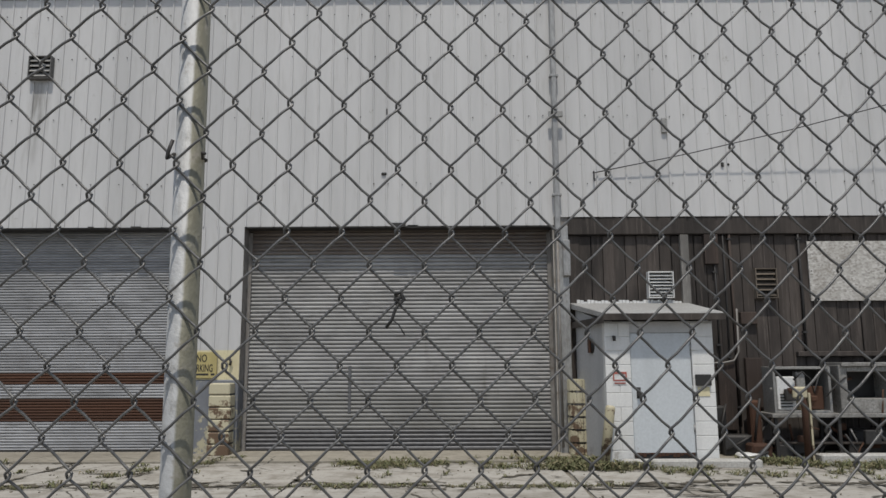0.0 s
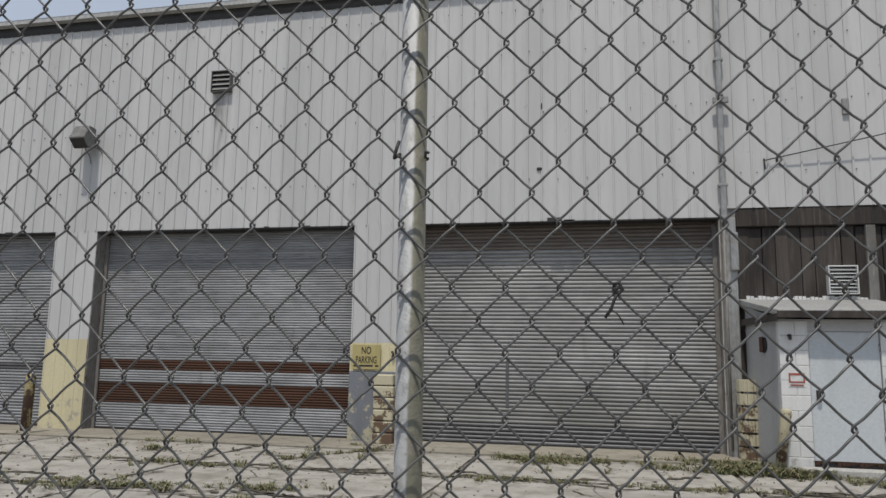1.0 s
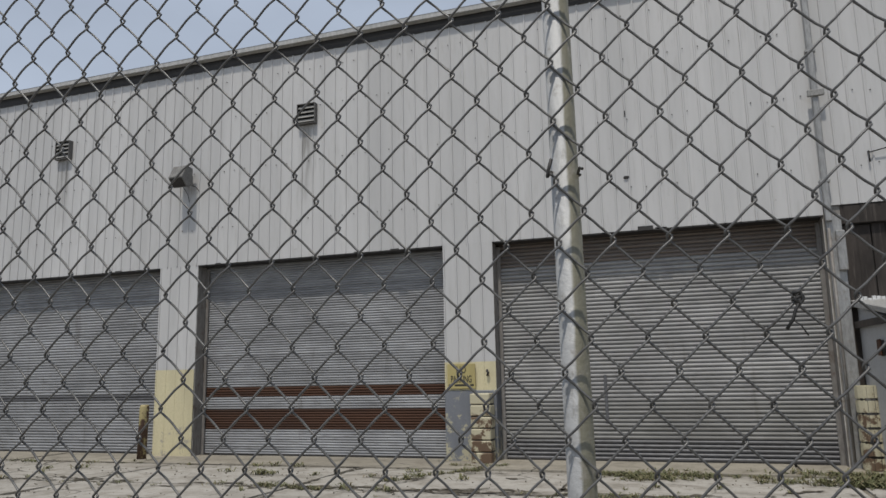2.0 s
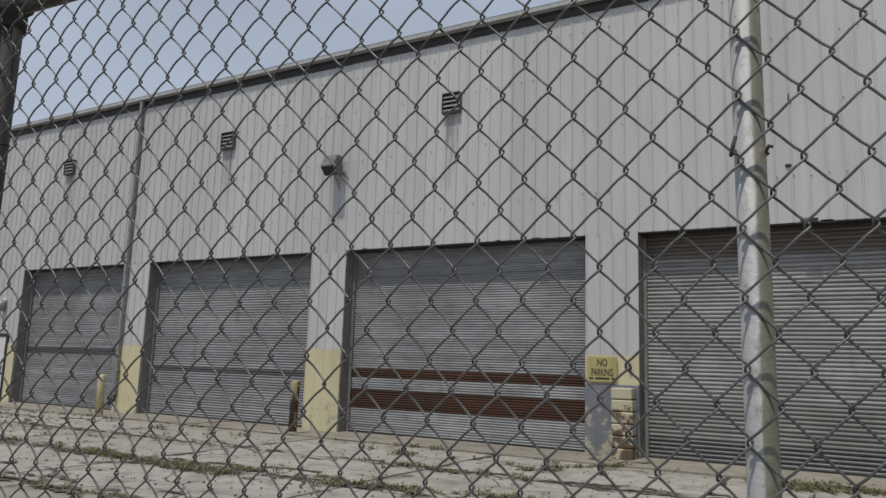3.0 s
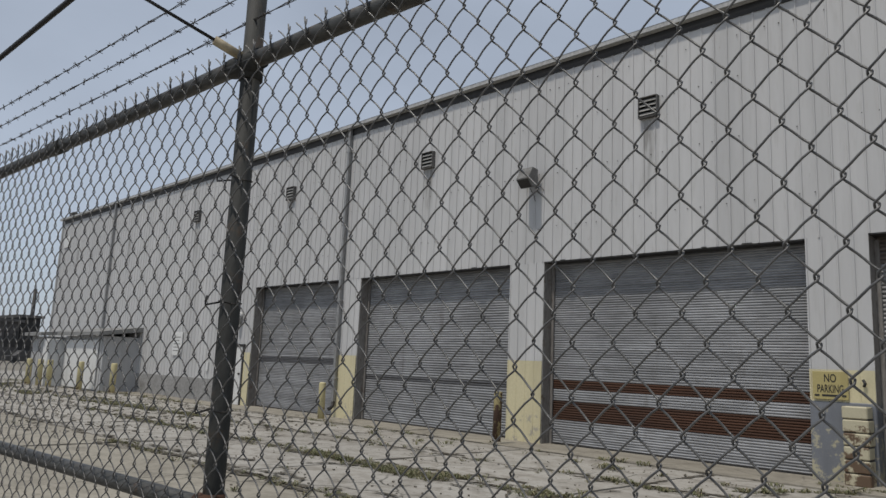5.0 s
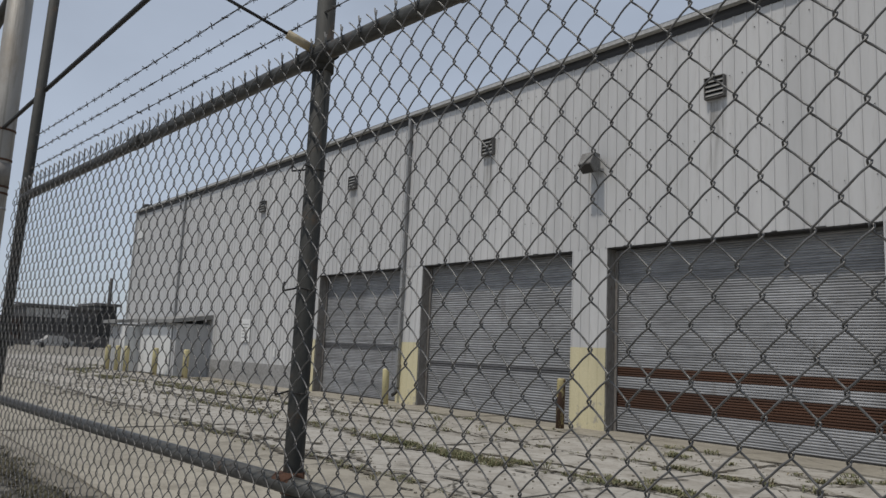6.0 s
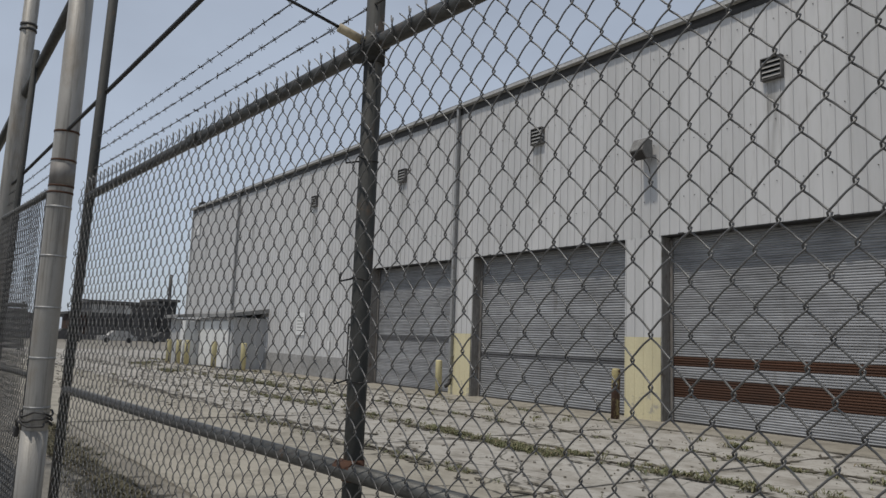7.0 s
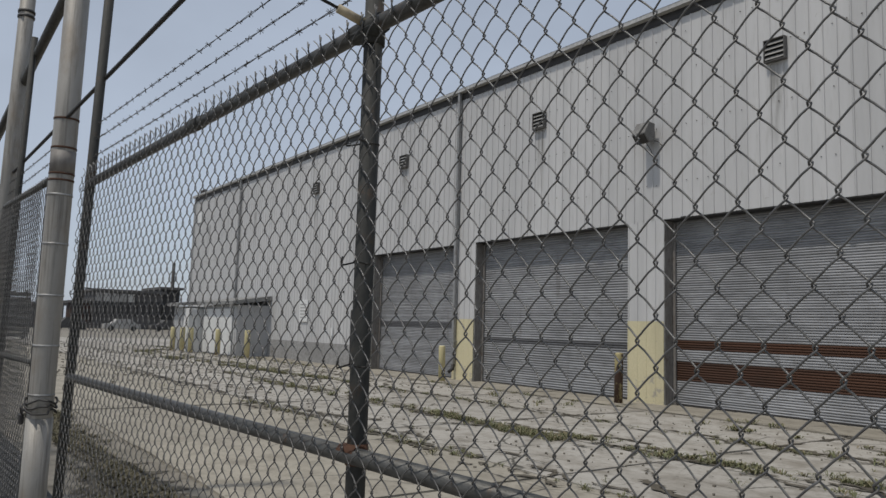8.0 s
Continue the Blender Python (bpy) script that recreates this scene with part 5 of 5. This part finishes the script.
# gate beyond the leaning post
fg = thing("gate", along(PHI_L), "closed chain-link gate leaf chained to a thick pale post", "gate")
GU, GATE_R = -4.87, 0.070


def gate_axis(z):
    return (GU + 0.02 * (z - 1.6), 0.06, z)


bm = BM()
tube(bm, [gate_axis(z) for z in (-0.05, 1.0, 2.2, 4.6)], GATE_R, 20)
gp = part("gate_post", bm, GATEPOLE, fg, "thick pale galvanised gate post")
for z in (0.93, 1.22, 1.52, 1.83, 2.13, 2.22, 2.26, 2.42, 2.60):
    bm = BM()
    tube(bm, [gate_axis(z), gate_axis(z + 0.012)], GATE_R + 0.003, 20)
    part("band", bm, GALV if z < 2.2 else RUST, gp, "thin steel band")
bm = BM()
tube(bm, [gate_axis(-0.05), gate_axis(0.80)], GATE_R + 0.004, 20)
part("sleeve", bm, GATEPOLE, gp, "wider foot sleeve")
bm = BM()
tube(bm, [gate_axis(2.275), gate_axis(2.405)], GATE_R + 0.0015, 20)
part("rust_sleeve", bm, JAMB, gp, "brown stained sleeve")
for k in range(3):
    bm = BM()
    z = 0.84 + 0.03 * k
    c = gate_axis(z)[0]
    pts = [(c + 0.087 * math.cos(q) + (0.10 if 0.3 > math.sin(q) > -0.3 and math.cos(q) > 0 else 0), 0.06 + 0.087 * math.sin(q), z + 0.015 * math.sin(3 * q + k)) for q in [2 * math.pi * i / 18 for i in range(19)]]
    tube(bm, pts, 0.006, 6)
    part("chain", bm, DARK, gp, "dark wound chain")
bm = BM()
box(bm, GU - 0.10, -0.04, 0.76, GU - 0.05, -0.015, 0.82, 0.006)
tube(bm, [(GU - 0.095, -0.028, 0.815), (GU - 0.095, -0.028, 0.85), (GU - 0.075, -0.028, 0.865), (GU - 0.055, -0.028, 0.85), (GU - 0.055, -0.028, 0.815)], 0.005, 6)
part("padlock", bm, DARK, gp)
fabric(fg, -9.6, -5.02, 0.08, 2.22, sides=4, tau=(0.0, 0.1, 0.5, 0.9))
fabric(fg, -9.6, -5.02, 0.08, 2.22, sides=4, tau=(0.0, 0.1, 0.5, 0.9)).location = (0.017, 0.055, 0.02)   # extra mesh layer, added to darken the leaf
for z in (2.24, 1.12, 0.08):
    rail(fg, -9.6, -4.98, z, RAILPOLE)
post(fg, -4.99, 0.026, 0.021, 2.24, DARKPOLE, "dark gate stile", LEAN * 0.3)
post(fg, -6.12, 0.03, 0.022, 3.45, DARKPOLE, "dark tall stile", LEAN)
post(fg, -9.6, 0.03, 0.024, 2.35, DARKPOLE, "dark weathered post")
pole = thing("tall_pole", along(PHI_L), "tall pale galvanised pole with a diagonal brace", "pole")
bm = BM()
tube(bm, [(-6.52 + LEAN * (z - 2.2), 0.03, z) for z in (-0.05, 2.2, 5.2)], 0.055, 16)
part("shaft", bm, GATEPOLE, pole)
bm = BM()
tube(bm, [(-4.45, 0.06, 3.66), (-6.01, 0.06, 3.32), (-8.6, 0.06, 2.72)], 0.034, 12)
part("brace", bm, RAILPOLE, pole, "grey diagonal brace pipe")
for z in (3.775, 3.735):
    bm = BM()
    u = -6.52 + LEAN * (z - 2.2)
    tube(bm, [(u, 0.03, z), (u, 0.03, z + 0.02)], 0.062, 14)
    part("clamp", bm, DARK, pole)
cable = thing("stay_cable", along(PHI_L), "dark stay cable stretched above the fence", "cable")
bm = BM()
tube(bm, [(-9.6, 0.05, 2.33), (-6.47, 0.05, 2.508), (-2.7, 0.05, 2.735), (0.5, 0.05, 2.93)], 0.011, 8)
part("cable", bm, BLACK, cable)
for za in (2.43, 2.345, 2.26):
    barbed(fg, (-9.6, 0.03, za), (-5.0, 0.03, za + 0.02), 0.03)

# ---- far side of the yard ----
t = thing("slatted_fence", pose(-52, -4.0, 0), "dark weathered slatted fence beyond the gate", "fence")
for i in range(9):
    bm = BM()
    box(bm, 0.0, 0.0, 0.12 + i * 0.31, 0.04, 10.4, 0.37 + i * 0.31, 0.008)
    part("slat", bm, FARWALL, t)
for i in range(5):
    bm = BM()
    box(bm, -0.12, 0.1 + i * 2.5, -0.05, -0.002, 0.22 + i * 2.5, 2.95, 0.01)
    part("post", bm, DARK, t)

def far_building(x, y, w, d, h, mat, label, rows=1, cols=8, win=FARLIGHT, turn=0):
    t = thing("far_building", pose(x, y, 0, 0, 0, turn), label, "building", "far buildings")
    bm = BM()
    box(bm, 0, 0, -0.1, d, w, h)
    part("wall", bm, mat, t)
    bm = BM()
    box(bm, -0.4, -0.4, h, d + 0.4, w + 0.4, h + 0.35)
    part("roof", bm, FARWALL, t)
    for r in range(rows):
        for c in range(cols):
            bm = BM()
            y0 = (c + 0.22) * w / cols
            z0 = (r + 0.35) * h / rows
            box(bm, d, y0, z0, d + 0.06, y0 + 0.55 * w / cols, z0 + 0.42 * h / rows)
            part("window", bm, win, t)
    return t


far = far_building(-120, 20.9, 9.2, 10, 5.1, FARWALL, "distant dark industrial building with a pale window band", 1, 9, DARK)
for k in range(5):
    bm = BM()
    box(bm, 10.0, 0.2 + k * 1.06, 3.75, 10.07, 1.08 + k * 1.06, 4.9)
    part("window", bm, FARLIGHT, far, "pale window of the upper band")
far_building(-119, 30.0, 2.5, 9, 5.8, BLACK, "distant black block building below a stack", 1, 1, DARK)
far_building(-117, 18.7, 2.1, 6, 3.4, FARBRICK, "distant low red-brown shed", 1, 2, DARK)
far_building(-118, 4.0, 13, 10, 2.9, FARWALL, "distant long dark shed", 1, 7)
far_building(-140, -30, 40, 10, 5.0, FARWALL, "distant long dark warehouse", 1, 10)
for x, y, h, r in ((-110.5, 31.5, 9.8, 0.28), (-110, 19.2, 7.6, 0.12), (-96, 17.0, 5.2, 0.1)):
    t = thing("far_pole", pose(x, y, 0), "distant dark slender stack or pole", "pole", "far poles")
    bm = BM()
    tube(bm, [(0, 0, -0.1), (0, 0, h)], r, 10, True, [r * 1.1, r * 0.8])
    part("shaft", bm, DARK, t)
    if r < 0.2:
        bm = BM()
        box(bm, -0.05, -0.9, h - 0.35, 0.05, 0.9, h - 0.22)
        part("crossarm", bm, DARK, t)
for x, y, w, h, mat in ((-92, 18.5, 4.0, 1.35, FARLIGHT), (-93, 24.0, 4.2, 1.4, FARWALL), (-95, 29.0, 3.0, 1.3, FARWALL), (-94, 13.5, 4.0, 1.4, FARWALL)):
    t = thing("parked_car", pose(x, y, 0), "distant small parked car before the sheds", "car", "far cars")
    bm = BM()
    prism(bm, [(0, 0.25), (0, 0.75), (w * 0.22, 0.82), (w * 0.36, h), (w * 0.72, h), (w * 0.88, 0.85), (w, 0.8), (w, 0.25)], 0.0, 1.7)
    part("body", bm, mat, t)
    for wy in (0.75, w - 0.8):
        bm = BM()
        tube(bm, [(1.5, wy, 0.3), (1.74, wy, 0.3)], 0.31, 12)
        part("wheel", bm, BLACK, t)
